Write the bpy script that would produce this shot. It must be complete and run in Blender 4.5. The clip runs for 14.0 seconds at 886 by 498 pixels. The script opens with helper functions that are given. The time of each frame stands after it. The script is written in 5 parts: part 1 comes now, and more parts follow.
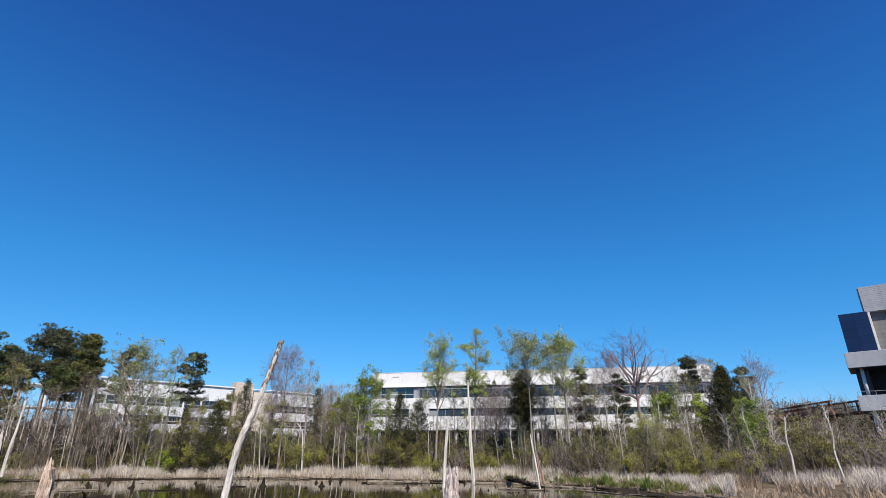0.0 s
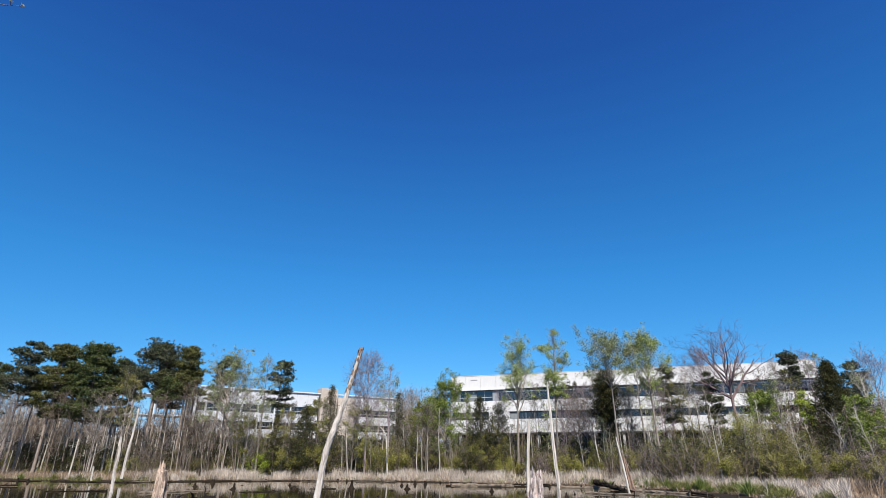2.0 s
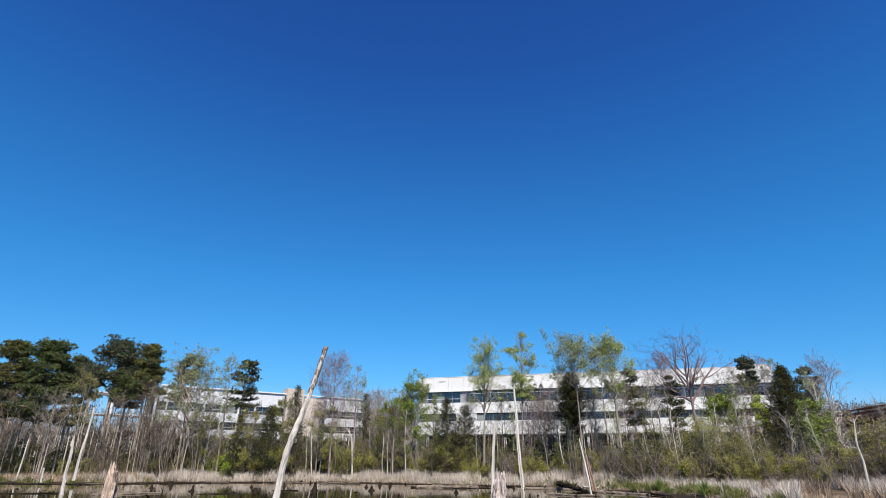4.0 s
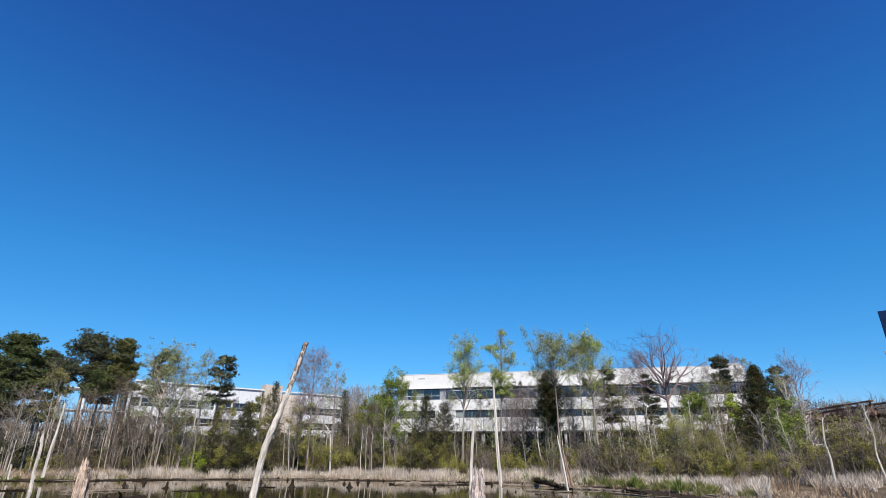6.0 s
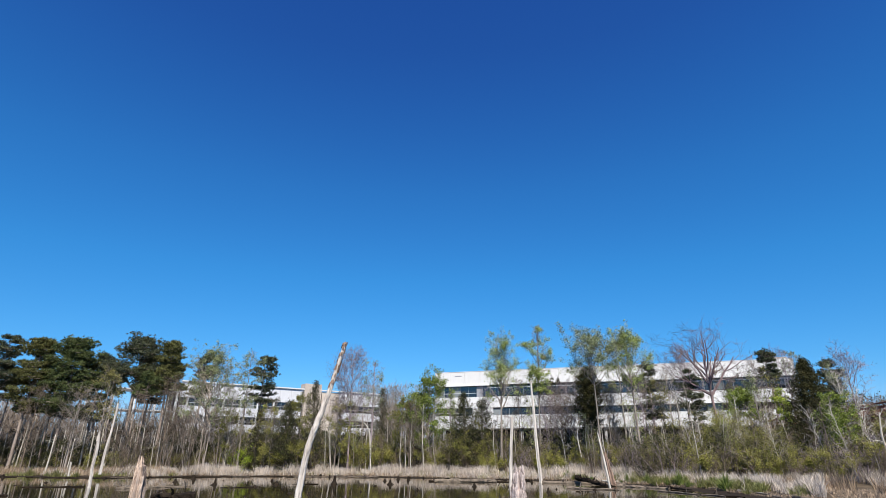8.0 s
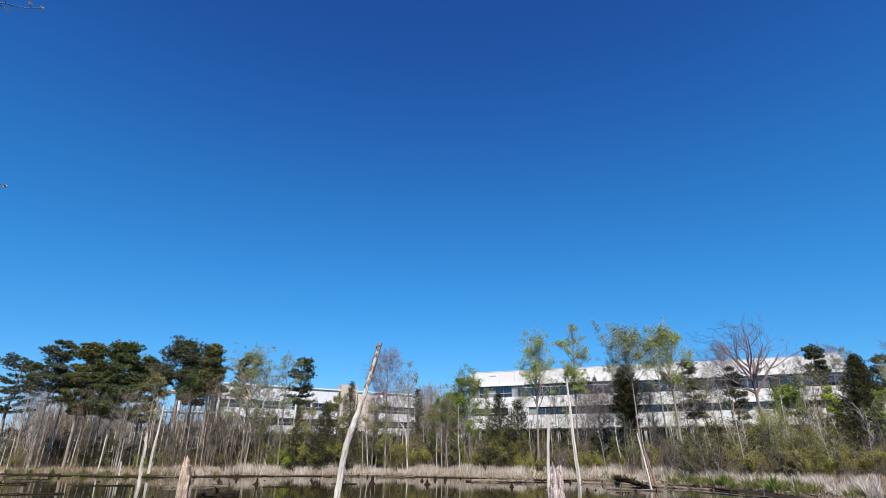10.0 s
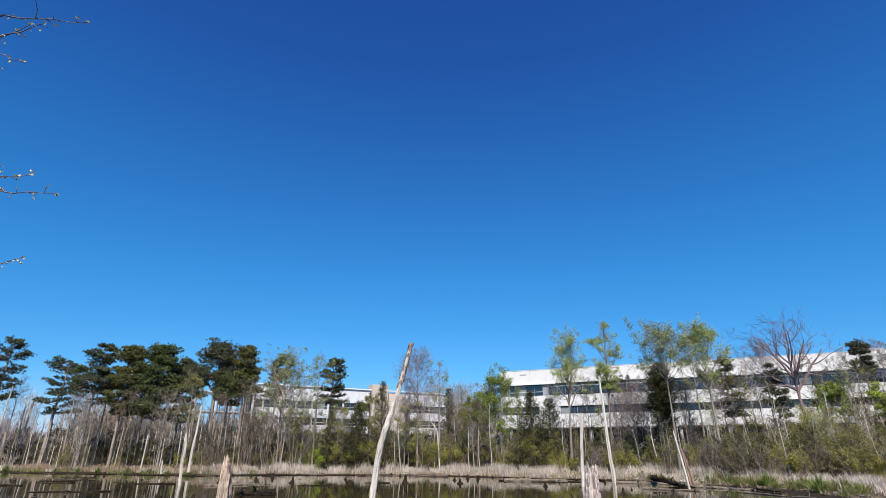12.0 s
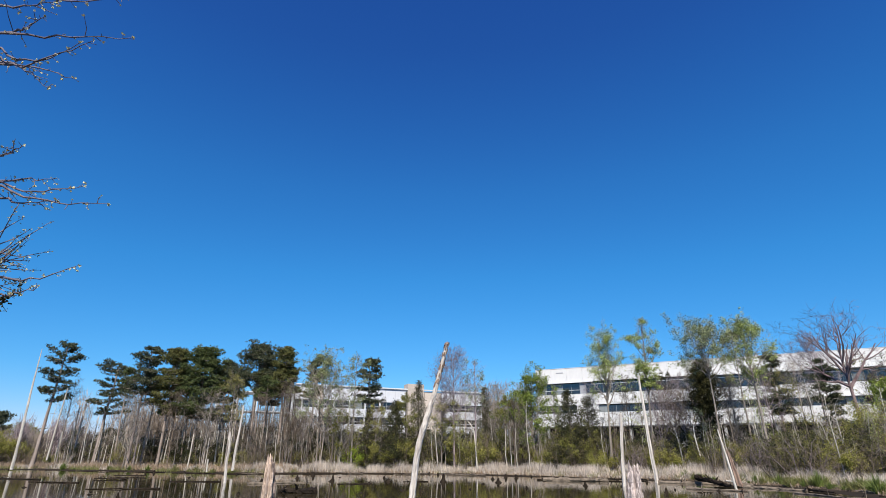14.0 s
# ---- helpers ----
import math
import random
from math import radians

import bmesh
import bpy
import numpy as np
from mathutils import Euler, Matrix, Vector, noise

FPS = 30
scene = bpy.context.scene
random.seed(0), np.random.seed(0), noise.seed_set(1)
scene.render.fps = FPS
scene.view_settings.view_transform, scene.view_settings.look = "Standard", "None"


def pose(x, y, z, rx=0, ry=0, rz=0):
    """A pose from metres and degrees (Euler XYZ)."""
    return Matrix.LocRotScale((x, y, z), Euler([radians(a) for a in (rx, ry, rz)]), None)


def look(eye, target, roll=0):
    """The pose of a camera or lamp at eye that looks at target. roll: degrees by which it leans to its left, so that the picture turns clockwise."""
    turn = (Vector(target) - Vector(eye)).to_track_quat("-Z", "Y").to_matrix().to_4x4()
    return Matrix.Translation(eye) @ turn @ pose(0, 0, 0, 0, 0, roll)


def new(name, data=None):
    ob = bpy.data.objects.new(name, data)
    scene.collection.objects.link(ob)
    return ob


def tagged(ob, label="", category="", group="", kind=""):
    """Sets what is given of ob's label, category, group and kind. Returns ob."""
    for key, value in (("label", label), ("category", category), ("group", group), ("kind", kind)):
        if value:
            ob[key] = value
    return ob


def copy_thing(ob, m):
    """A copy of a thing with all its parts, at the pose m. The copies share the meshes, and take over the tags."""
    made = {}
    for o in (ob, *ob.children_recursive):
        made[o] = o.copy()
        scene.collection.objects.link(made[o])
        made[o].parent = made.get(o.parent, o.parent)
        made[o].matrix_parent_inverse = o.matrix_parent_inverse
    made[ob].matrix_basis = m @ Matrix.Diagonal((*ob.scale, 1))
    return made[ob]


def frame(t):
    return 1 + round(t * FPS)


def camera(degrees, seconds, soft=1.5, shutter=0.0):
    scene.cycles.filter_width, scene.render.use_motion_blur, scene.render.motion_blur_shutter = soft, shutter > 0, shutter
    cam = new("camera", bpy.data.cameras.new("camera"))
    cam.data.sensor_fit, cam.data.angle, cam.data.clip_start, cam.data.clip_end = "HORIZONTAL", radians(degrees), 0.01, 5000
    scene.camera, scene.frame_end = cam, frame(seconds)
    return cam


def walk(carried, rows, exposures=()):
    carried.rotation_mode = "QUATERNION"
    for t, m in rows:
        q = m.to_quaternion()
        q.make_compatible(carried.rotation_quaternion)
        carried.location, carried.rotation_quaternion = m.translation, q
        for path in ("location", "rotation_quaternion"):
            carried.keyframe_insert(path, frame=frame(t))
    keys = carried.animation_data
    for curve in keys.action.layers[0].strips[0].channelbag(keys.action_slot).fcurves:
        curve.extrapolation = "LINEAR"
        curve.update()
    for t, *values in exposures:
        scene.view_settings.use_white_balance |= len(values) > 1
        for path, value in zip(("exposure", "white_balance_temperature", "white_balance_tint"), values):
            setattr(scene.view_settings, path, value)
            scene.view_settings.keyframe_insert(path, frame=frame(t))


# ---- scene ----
cam = camera(80.7, 14.0, soft=0.75)
EYE = 2.2  # the lens over the water, which lies at z = 0
PATH = [
    (0.0, 0.0, 0.0, 0.0, 0.0, 21.62, 0.01), (0.5, -0.025, -0.024, -0.010, 0.87, 21.69, -0.05),
    (1.0, -0.041, -0.045, 0.015, 2.79, 21.70, -0.03), (1.5, -0.042, -0.084, 0.006, 6.48, 21.85, -0.04),
    (2.0, 0.016, -0.059, 0.004, 8.38, 21.92, -0.04), (2.5, 0.077, -0.042, -0.006, 8.25, 22.02, -0.07),
    (3.0, 0.110, -0.027, -0.014, 7.29, 22.05, -0.02), (5.5, 0.154, 0.032, -0.004, 3.01, 21.93, 0.01),
    (6.0, 0.100, 0.025, -0.023, 2.85, 21.78, 0.07), (6.5, 0.079, 0.007, -0.038, 2.90, 21.67, 0.01),
    (7.0, 0.037, 0.012, -0.040, 3.47, 21.56, -0.02), (7.5, 0.030, -0.012, -0.022, 5.04, 21.52, -0.03),
    (8.0, 0.040, -0.030, -0.013, 6.72, 21.51, -0.02), (10.5, 0.028, -0.027, -0.021, 10.87, 21.51, -0.01),
    (11.0, -0.002, -0.011, -0.011, 11.34, 21.47, 0.01), (11.5, -0.059, -0.043, -0.023, 12.25, 21.48, 0.07),
    (12.0, -0.055, -0.033, -0.023, 13.61, 21.46, 0.01), (12.5, -0.065, -0.042, -0.025, 14.67, 21.45, 0.02),
    (13.0, -0.067, -0.040, -0.019, 15.45, 21.42, 0.01), (13.5, -0.092, -0.066, -0.033, 16.20, 21.40, 0.05),
    (14.0, -0.106, -0.047, -0.018, 17.38, 21.35, 0.04)]
walk(cam, [(t, pose(x, y, EYE + z, 90 + pitch, 0, yaw) @ pose(0, 0, 0, 0, 0, roll))
           for t, x, y, z, yaw, pitch, roll in PATH])

# ---- light: clear spring sky, sun high behind the camera ----
SUN_AZ, SUN_EL = 195, 46  # degrees to the left of +y, and over the horizon
scene.view_settings.exposure = 0.40
world = bpy.data.worlds.new("world")
scene.world = world
world.use_nodes = True
wn = world.node_tree
sky = wn.nodes.new("ShaderNodeTexSky")
sky.sky_type, sky.sun_disc = "NISHITA", False
sky.sun_elevation, sky.sun_rotation = radians(SUN_EL), radians(-SUN_AZ)
sky.air_density, sky.dust_density, sky.ozone_density, sky.altitude = 1.0, 0.0, 4.0, 200
# the deep blue of very clear air: each colour of the sky scaled, red falling fastest, green fading overhead
split, join = wn.nodes.new("ShaderNodeSeparateColor"), wn.nodes.new("ShaderNodeCombineColor")
wn.links.new(sky.outputs[0], split.inputs[0])
for channel, power, factor in (("Red", 1.42, 0.384), ("Green", 0.95, 0.708), ("Blue", 0.75, 1.548)):
    rise, scale = wn.nodes.new("ShaderNodeMath"), wn.nodes.new("ShaderNodeMath")
    rise.operation, scale.operation = "POWER", "MULTIPLY"
    rise.inputs[1].default_value, scale.inputs[1].default_value = power, factor
    wn.links.new(split.outputs[channel], rise.inputs[0])
    wn.links.new(rise.outputs[0], scale.inputs[0])
    wn.links.new(scale.outputs[0], join.inputs[channel])
way, part_z, ramp = wn.nodes.new("ShaderNodeTexCoord"), wn.nodes.new("ShaderNodeSeparateXYZ"), wn.nodes.new("ShaderNodeValToRGB")
wn.links.new(way.outputs["Generated"], part_z.inputs[0])
wn.links.new(part_z.outputs["Z"], ramp.inputs[0])
for k, (z, tint) in enumerate(((0.0, (0.60, 0.82, 0.83)), (0.06, (0.49, 0.86, 0.845)), (0.13, (0.39, 0.88, 0.86)), (0.31, (0.37, 0.94, 0.88)), (0.46, (0.41, 0.87, 0.845)),
                               (0.59, (0.43, 0.73, 0.785)), (0.67, (0.445, 0.64, 0.74)), (0.78, (0.47, 0.59, 0.72)))):
    stop = ramp.color_ramp.elements[k] if k < 2 else ramp.color_ramp.elements.new(z)
    stop.position, stop.color = z, (*tint, 1)
deepen = wn.nodes.new("ShaderNodeMix")
deepen.data_type, deepen.blend_type = "RGBA", "MULTIPLY"
deepen.inputs["Factor"].default_value = 1.0
wn.links.new(join.outputs[0], deepen.inputs["A"])
wn.links.new(ramp.outputs[0], deepen.inputs["B"])
wn.links.new(deepen.outputs["Result"], wn.nodes["Background"].inputs[0])
wn.nodes["Background"].inputs[1].default_value = 0.125
sun_data = bpy.data.lights.new("sun", "SUN")
sun_data.energy, sun_data.angle, sun_data.color = 5.0, radians(0.53), (1.0, 0.92, 0.78)
sun = new("sun", sun_data)
sa, se = radians(SUN_AZ), radians(SUN_EL)
sun_way = Vector((-math.sin(sa) * math.cos(se), math.cos(sa) * math.cos(se), math.sin(se)))
sun.matrix_world = look(sun_way * 300, (0, 0, 0))


# ---- materials ----
def shader(name):
    m = bpy.data.materials.new(name)
    m.use_nodes = True
    return m, m.node_tree, m.node_tree.nodes["Principled BSDF"]


def surface(name, dark, light, scale=4.0, stretch=(1, 1, 1), rough=0.8, bump=0.3, vary="", amount=0.25, fine=9.0,
            metal=0.0, through_light=0.0, low=0.35, high=0.65):
    """Two colours mixed by a coarse and a fine noise, with relief; vary: 'island' or 'object' shifts the value of each piece."""
    m, nt, b = shader(name)
    N, Lk = nt.nodes.new, nt.links.new
    co, mp = N("ShaderNodeTexCoord"), N("ShaderNodeMapping")
    mp.inputs["Scale"].default_value = stretch
    Lk(co.outputs["Object"], mp.inputs["Vector"])
    n1, n2, mix = N("ShaderNodeTexNoise"), N("ShaderNodeTexNoise"), N("ShaderNodeMix")
    n1.inputs["Scale"].default_value, n1.inputs["Detail"].default_value = scale, 4
    n2.inputs["Scale"].default_value, n2.inputs["Detail"].default_value = scale * fine, 3
    for n in (n1, n2):
        Lk(mp.outputs[0], n.inputs["Vector"])
    add = N("ShaderNodeMath")
    add.operation, add.use_clamp = "MULTIPLY_ADD", False
    add.inputs[1].default_value = 0.45
    Lk(n2.outputs["Fac"], add.inputs[0])
    half = N("ShaderNodeMath")
    half.operation = "MULTIPLY"
    half.inputs[1].default_value = 0.55
    Lk(n1.outputs["Fac"], half.inputs[0])
    Lk(half.outputs[0], add.inputs[2])
    ramp = N("ShaderNodeMapRange")
    ramp.inputs["From Min"].default_value, ramp.inputs["From Max"].default_value = low, high
    Lk(add.outputs[0], ramp.inputs["Value"])
    mix.data_type = "RGBA"
    mix.inputs["A"].default_value, mix.inputs["B"].default_value = (*dark, 1), (*light, 1)
    Lk(ramp.outputs[0], mix.inputs["Factor"])
    colour = mix.outputs["Result"]
    if vary:
        src = N("ShaderNodeNewGeometry").outputs["Random Per Island"] if vary == "island" else N("ShaderNodeObjectInfo").outputs["Random"]
        val, hsv = N("ShaderNodeMapRange"), N("ShaderNodeHueSaturation")
        val.inputs["To Min"].default_value, val.inputs["To Max"].default_value = 1 - amount, 1 + amount
        Lk(src, val.inputs["Value"])
        Lk(val.outputs[0], hsv.inputs["Value"])
        Lk(colour, hsv.inputs["Color"])
        colour = hsv.outputs[0]
    Lk(colour, b.inputs["Base Color"])
    b.inputs["Roughness"].default_value, b.inputs["Metallic"].default_value = rough, metal
    if bump:
        bp = N("ShaderNodeBump")
        bp.inputs["Strength"].default_value, bp.inputs["Distance"].default_value = bump, 0.03
        Lk(add.outputs[0], bp.inputs["Height"])
        Lk(bp.outputs[0], b.inputs["Normal"])
    if through_light:
        tr, ms = N("ShaderNodeBsdfTranslucent"), N("ShaderNodeMixShader")
        Lk(colour, tr.inputs["Color"])
        ms.inputs[0].default_value = through_light
        Lk(b.outputs[0], ms.inputs[1])
        Lk(tr.outputs[0], ms.inputs[2])
        Lk(ms.outputs[0], nt.nodes["Material Output"].inputs["Surface"])
    return m


def leafy(name, dark, light, amount=0.18):
    m = surface(name, dark, light, 0.8, rough=0.65, bump=0, vary="island", amount=amount, through_light=0.2)
    m.node_tree.nodes["Principled BSDF"].inputs["Specular IOR Level"].default_value = 0.25
    return m


BARK_PINE = surface("pine_bark", (0.15, 0.115, 0.098), (0.40, 0.335, 0.295), 2.5, (1, 1, 0.25), 0.9, 0.8)
BARK_GREY = surface("grey_bark", (0.12, 0.10, 0.083), (0.35, 0.305, 0.268), 2.0, (1, 1, 0.3), 0.9, 0.6, vary="object")
BARK_DARK = surface("dark_bark", (0.05, 0.042, 0.036), (0.15, 0.125, 0.105), 2.0, (1, 1, 0.3), 0.9, 0.6)
BARK_PALE = surface("pale_bark", (0.30, 0.27, 0.23), (0.62, 0.58, 0.52), 1.6, (1, 1, 0.35), 0.85, 0.4, vary="object", amount=0.15)
BARK_NEAR = surface("purple_brown_bark", (0.045, 0.035, 0.048), (0.20, 0.165, 0.19), 9.0, (1, 1, 0.5), 0.7, 0.3)
TWIG_MAUVE = surface("mauve_twigs", (0.16, 0.125, 0.138), (0.34, 0.278, 0.295), 3.0, (1, 1, 0.3), 0.9, 0.2)
TWIG_BROWN = surface("brown_twigs", (0.062, 0.048, 0.037), (0.225, 0.175, 0.135), 3.0, (1, 1, 0.3), 0.9, 0.2, vary="object")
STUMP_PINK = surface("weathered_pinkish_wood", (0.07, 0.048, 0.044), (0.66, 0.56, 0.53), 5.0, (2.4, 2.4, 0.16), 0.9, 1.0, low=0.40, high=0.58)
BARK_OAK = surface("mauve_grey_bark", (0.085, 0.056, 0.058), (0.27, 0.195, 0.198), 2.0, (1, 1, 0.3), 0.9, 0.5)
TWIG_TAN = surface("taupe_twigs", (0.195, 0.158, 0.13), (0.45, 0.385, 0.335), 1.2, (1, 1, 0.3), 0.9, 0.2, vary="object", amount=0.3)
DEADWOOD = surface("bleached_wood", (0.26, 0.22, 0.19), (0.70, 0.645, 0.59), 3.0, (2.2, 2.2, 0.22), 0.85, 0.9, low=0.3, high=0.6)
DEADWOOD_TAN = surface("tan_wood", (0.085, 0.052, 0.036), (0.66, 0.51, 0.41), 6.0, (2.4, 2.4, 0.14), 0.88, 1.0, low=0.40, high=0.58)
ROT_WOOD = surface("rotten_wood", (0.10, 0.060, 0.045), (0.36, 0.25, 0.19), 3.5, (2, 2, 0.3), 0.9, 1.0)
WET_WOOD = surface("wet_wood", (0.007, 0.005, 0.0035), (0.036, 0.026, 0.018), 3.0, (1, 1, 1), 0.85, 0.8, vary="object")
LOG_GREY = surface("grey_log_wood", (0.045, 0.034, 0.026), (0.22, 0.175, 0.135), 2.5, (1, 1, 1), 0.85, 0.8)
LOG_PALE = surface("pale_log_wood", (0.06, 0.046, 0.035), (0.25, 0.20, 0.15), 2.5, (1, 1, 1), 0.85, 0.8)
NEEDLES = leafy("pine_needles", (0.042, 0.062, 0.022), (0.15, 0.18, 0.062), 0.3)
NEEDLES_BLUE = leafy("dark_pine_needles", (0.036, 0.046, 0.028), (0.13, 0.145, 0.080), 0.3)
NEEDLES_OLD = leafy("bronze_pine_needles", (0.062, 0.066, 0.022), (0.19, 0.19, 0.066), 0.3)
CEDAR = leafy("cedar_foliage", (0.019, 0.021, 0.007), (0.085, 0.080, 0.027), 0.25)
LEAF_SPRING = leafy("spring_leaves", (0.20, 0.255, 0.07), (0.44, 0.50, 0.18), 0.12)
LEAF_GREEN = leafy("green_leaves", (0.10, 0.10, 0.022), (0.25, 0.245, 0.058), 0.15)
LEAF_MID = leafy("fresh_green_leaves", (0.10, 0.14, 0.026), (0.26, 0.32, 0.066), 0.22)
LEAF_PALE = leafy("pale_grey_green_leaves", (0.15, 0.18, 0.085), (0.34, 0.37, 0.19))
LEAF_LIME = leafy("lime_leaves", (0.17, 0.24, 0.02), (0.38, 0.46, 0.06))
LEAF_YELLOW = leafy("yellow_green_leaves", (0.18, 0.18, 0.038), (0.38, 0.36, 0.095), 0.15)
LEAF_BUD = leafy("opening_buds", (0.30, 0.29, 0.14), (0.66, 0.64, 0.42))
LEAF_OLIVE = leafy("olive_leaves", (0.13, 0.125, 0.04), (0.32, 0.295, 0.105), 0.12)
# dark foliage, deepened further to hold the shade inside the brush
LEAF_DARK = leafy("dark_shrub_leaves", (0.022, 0.026, 0.010), (0.082, 0.085, 0.032), 0.2)
REED = surface("dry_reed", (0.41, 0.35, 0.30), (0.77, 0.69, 0.61), 0.5, rough=0.75, bump=0, vary="island", amount=0.35, through_light=0.3)
REED_RED = surface("russet_dry_grass", (0.27, 0.19, 0.13), (0.46, 0.36, 0.26), 0.5, rough=0.8, bump=0, vary="island", amount=0.35, through_light=0.25)
SEDGE = surface("green_sedge", (0.135, 0.14, 0.045), (0.32, 0.315, 0.115), 0.5, rough=0.6, bump=0, vary="island", amount=0.3, through_light=0.35)
SEDGE_FRESH = surface("fresh_green_sedge", (0.095, 0.135, 0.03), (0.27, 0.33, 0.08), 0.5, rough=0.6, bump=0, vary="island", amount=0.3, through_light=0.35)
EARTH = surface("bank_earth", (0.045, 0.034, 0.024), (0.17, 0.13, 0.088), 0.35, rough=0.95, bump=0.8, fine=14)


def wet_edge(m):
    """Black wet mud just over the water line."""
    nt = m.node_tree
    N, Lk, b = nt.nodes.new, nt.links.new, nt.nodes["Principled BSDF"]
    dry = b.inputs["Base Color"].links[0].from_socket
    geo, sep, mr, mix = N("ShaderNodeNewGeometry"), N("ShaderNodeSeparateXYZ"), N("ShaderNodeMapRange"), N("ShaderNodeMix")
    Lk(geo.outputs["Position"], sep.inputs[0])
    mr.inputs["From Min"].default_value, mr.inputs["From Max"].default_value = 0.08, 0.22
    Lk(sep.outputs["Z"], mr.inputs["Value"])
    mix.data_type = "RGBA"
    mix.inputs["A"].default_value = (0.028, 0.021, 0.015, 1)
    Lk(mr.outputs[0], mix.inputs["Factor"])
    Lk(dry, mix.inputs["B"])
    Lk(mix.outputs["Result"], b.inputs["Base Color"])
    return m


wet_edge(EARTH)
for dull in (EARTH, WET_WOOD):
    dull.node_tree.nodes["Principled BSDF"].inputs["Specular IOR Level"].default_value = 0.15
PANEL_WHITE = surface("white_metal_panel", (0.60, 0.60, 0.61), (0.67, 0.67, 0.67), 0.25, (1, 1, 0.4), 0.45, 0.02, vary="object", amount=0.03)
PANEL_SILVER = surface("pale_metal_panel", (0.55, 0.56, 0.60), (0.64, 0.65, 0.69), 0.25, (1, 1, 0.4), 0.42, 0.02, vary="object", amount=0.05)
PANEL_GREY = surface("grey_metal_panel", (0.27, 0.28, 0.315), (0.345, 0.355, 0.395), 0.3, (1, 1, 0.4), 0.5, 0.02, vary="object", amount=0.05)
PANEL_TAUPE = surface("taupe_panel", (0.135, 0.13, 0.13), (0.18, 0.172, 0.17), 0.3, (1, 1, 0.4), 0.6, 0.02, vary="object", amount=0.06)
STONE_TAN = surface("tan_stone", (0.42, 0.36, 0.31), (0.58, 0.51, 0.45), 0.8, rough=0.85, bump=0.3, vary="object", amount=0.10)
# near-black: shade of joints, undercroft and balcony recess put into the colour
JOINT_SHADE = surface("joint_and_shade_black", (0.010, 0.011, 0.013), (0.030, 0.032, 0.036), 0.3, rough=0.9, bump=0)
FRAME_DARK = surface("grey_window_frame", (0.22, 0.23, 0.24), (0.32, 0.33, 0.34), 1.0, rough=0.4, bump=0)
FRAME_LIGHT = surface("pale_window_frame", (0.55, 0.56, 0.57), (0.68, 0.69, 0.70), 1.0, rough=0.4, bump=0)
ROOFING = surface("roof_membrane", (0.42, 0.42, 0.42), (0.55, 0.55, 0.54), 0.4, rough=0.9, bump=0.1)
CONCRETE = surface("concrete", (0.33, 0.33, 0.33), (0.48, 0.48, 0.47), 0.6, rough=0.8, bump=0.1)
STEEL_RUST = surface("rusted_steel", (0.10, 0.038, 0.024), (0.30, 0.115, 0.068), 1.2, rough=0.85, bump=0.3, vary="object")
BAY_STEEL = surface("dark_blue_steel", (0.016, 0.022, 0.045), (0.035, 0.045, 0.08), 1.0, rough=0.5, bump=0)
STEEL_DARK = surface("dark_roof_steel", (0.028, 0.022, 0.018), (0.07, 0.05, 0.04), 1.0, rough=0.8, bump=0.1)


def glazing(name, tint, rough=0.04, ior=1.6, spread=0.5):
    """Coated window glass over dark rooms: almost a mirror at a slant."""
    m, nt, b = shader(name)
    N, Lk = nt.nodes.new, nt.links.new
    info, mr, mix = N("ShaderNodeObjectInfo"), N("ShaderNodeMapRange"), N("ShaderNodeMix")
    mr.inputs["To Min"].default_value, mr.inputs["To Max"].default_value = 1 - spread, 1 + spread
    Lk(info.outputs["Random"], mr.inputs["Value"])
    mix.data_type, mix.blend_type = "RGBA", "MULTIPLY"
    mix.inputs["Factor"].default_value = 1.0
    mix.inputs["A"].default_value = (*tint, 1)
    Lk(mr.outputs[0], mix.inputs["B"])
    Lk(mix.outputs["Result"], b.inputs["Base Color"])
    b.inputs["Roughness"].default_value, b.inputs["IOR"].default_value = rough, ior
    return m


GLASS = glazing("office_glass", (0.014, 0.017, 0.024), ior=1.8)
GLASS_BLIND = glazing("glass_over_pale_blinds", (0.22, 0.24, 0.25), ior=1.5, spread=0.35)
GLASS_BLUE = glazing("blue_glass", (0.010, 0.016, 0.058), 0.08, 1.45, 0.2)


def make_water():
    m, nt, b = shader("pond_water")
    N, Lk = nt.nodes.new, nt.links.new
    co, n1, bp = N("ShaderNodeTexCoord"), N("ShaderNodeTexNoise"), N("ShaderNodeBump")
    n1.inputs["Scale"].default_value, n1.inputs["Detail"].default_value = 1.6, 3
    Lk(co.outputs["Object"], n1.inputs["Vector"])
    Lk(n1.outputs["Fac"], bp.inputs["Height"])
    bp.inputs["Strength"].default_value, bp.inputs["Distance"].default_value = 0.09, 0.03
    n2, mix = N("ShaderNodeTexNoise"), N("ShaderNodeMix")
    n2.inputs["Scale"].default_value = 0.12
    Lk(co.outputs["Object"], n2.inputs["Vector"])
    mix.data_type = "RGBA"
    mix.inputs["A"].default_value, mix.inputs["B"].default_value = (0.016, 0.012, 0.006, 1), (0.045, 0.036, 0.018, 1)
    Lk(n2.outputs["Fac"], mix.inputs["Factor"])
    Lk(mix.outputs["Result"], b.inputs["Base Color"])
    b.inputs["Roughness"].default_value, b.inputs["IOR"].default_value = 0.03, 1.33
    Lk(bp.outputs[0], b.inputs["Normal"])
    return m


WATER = make_water()


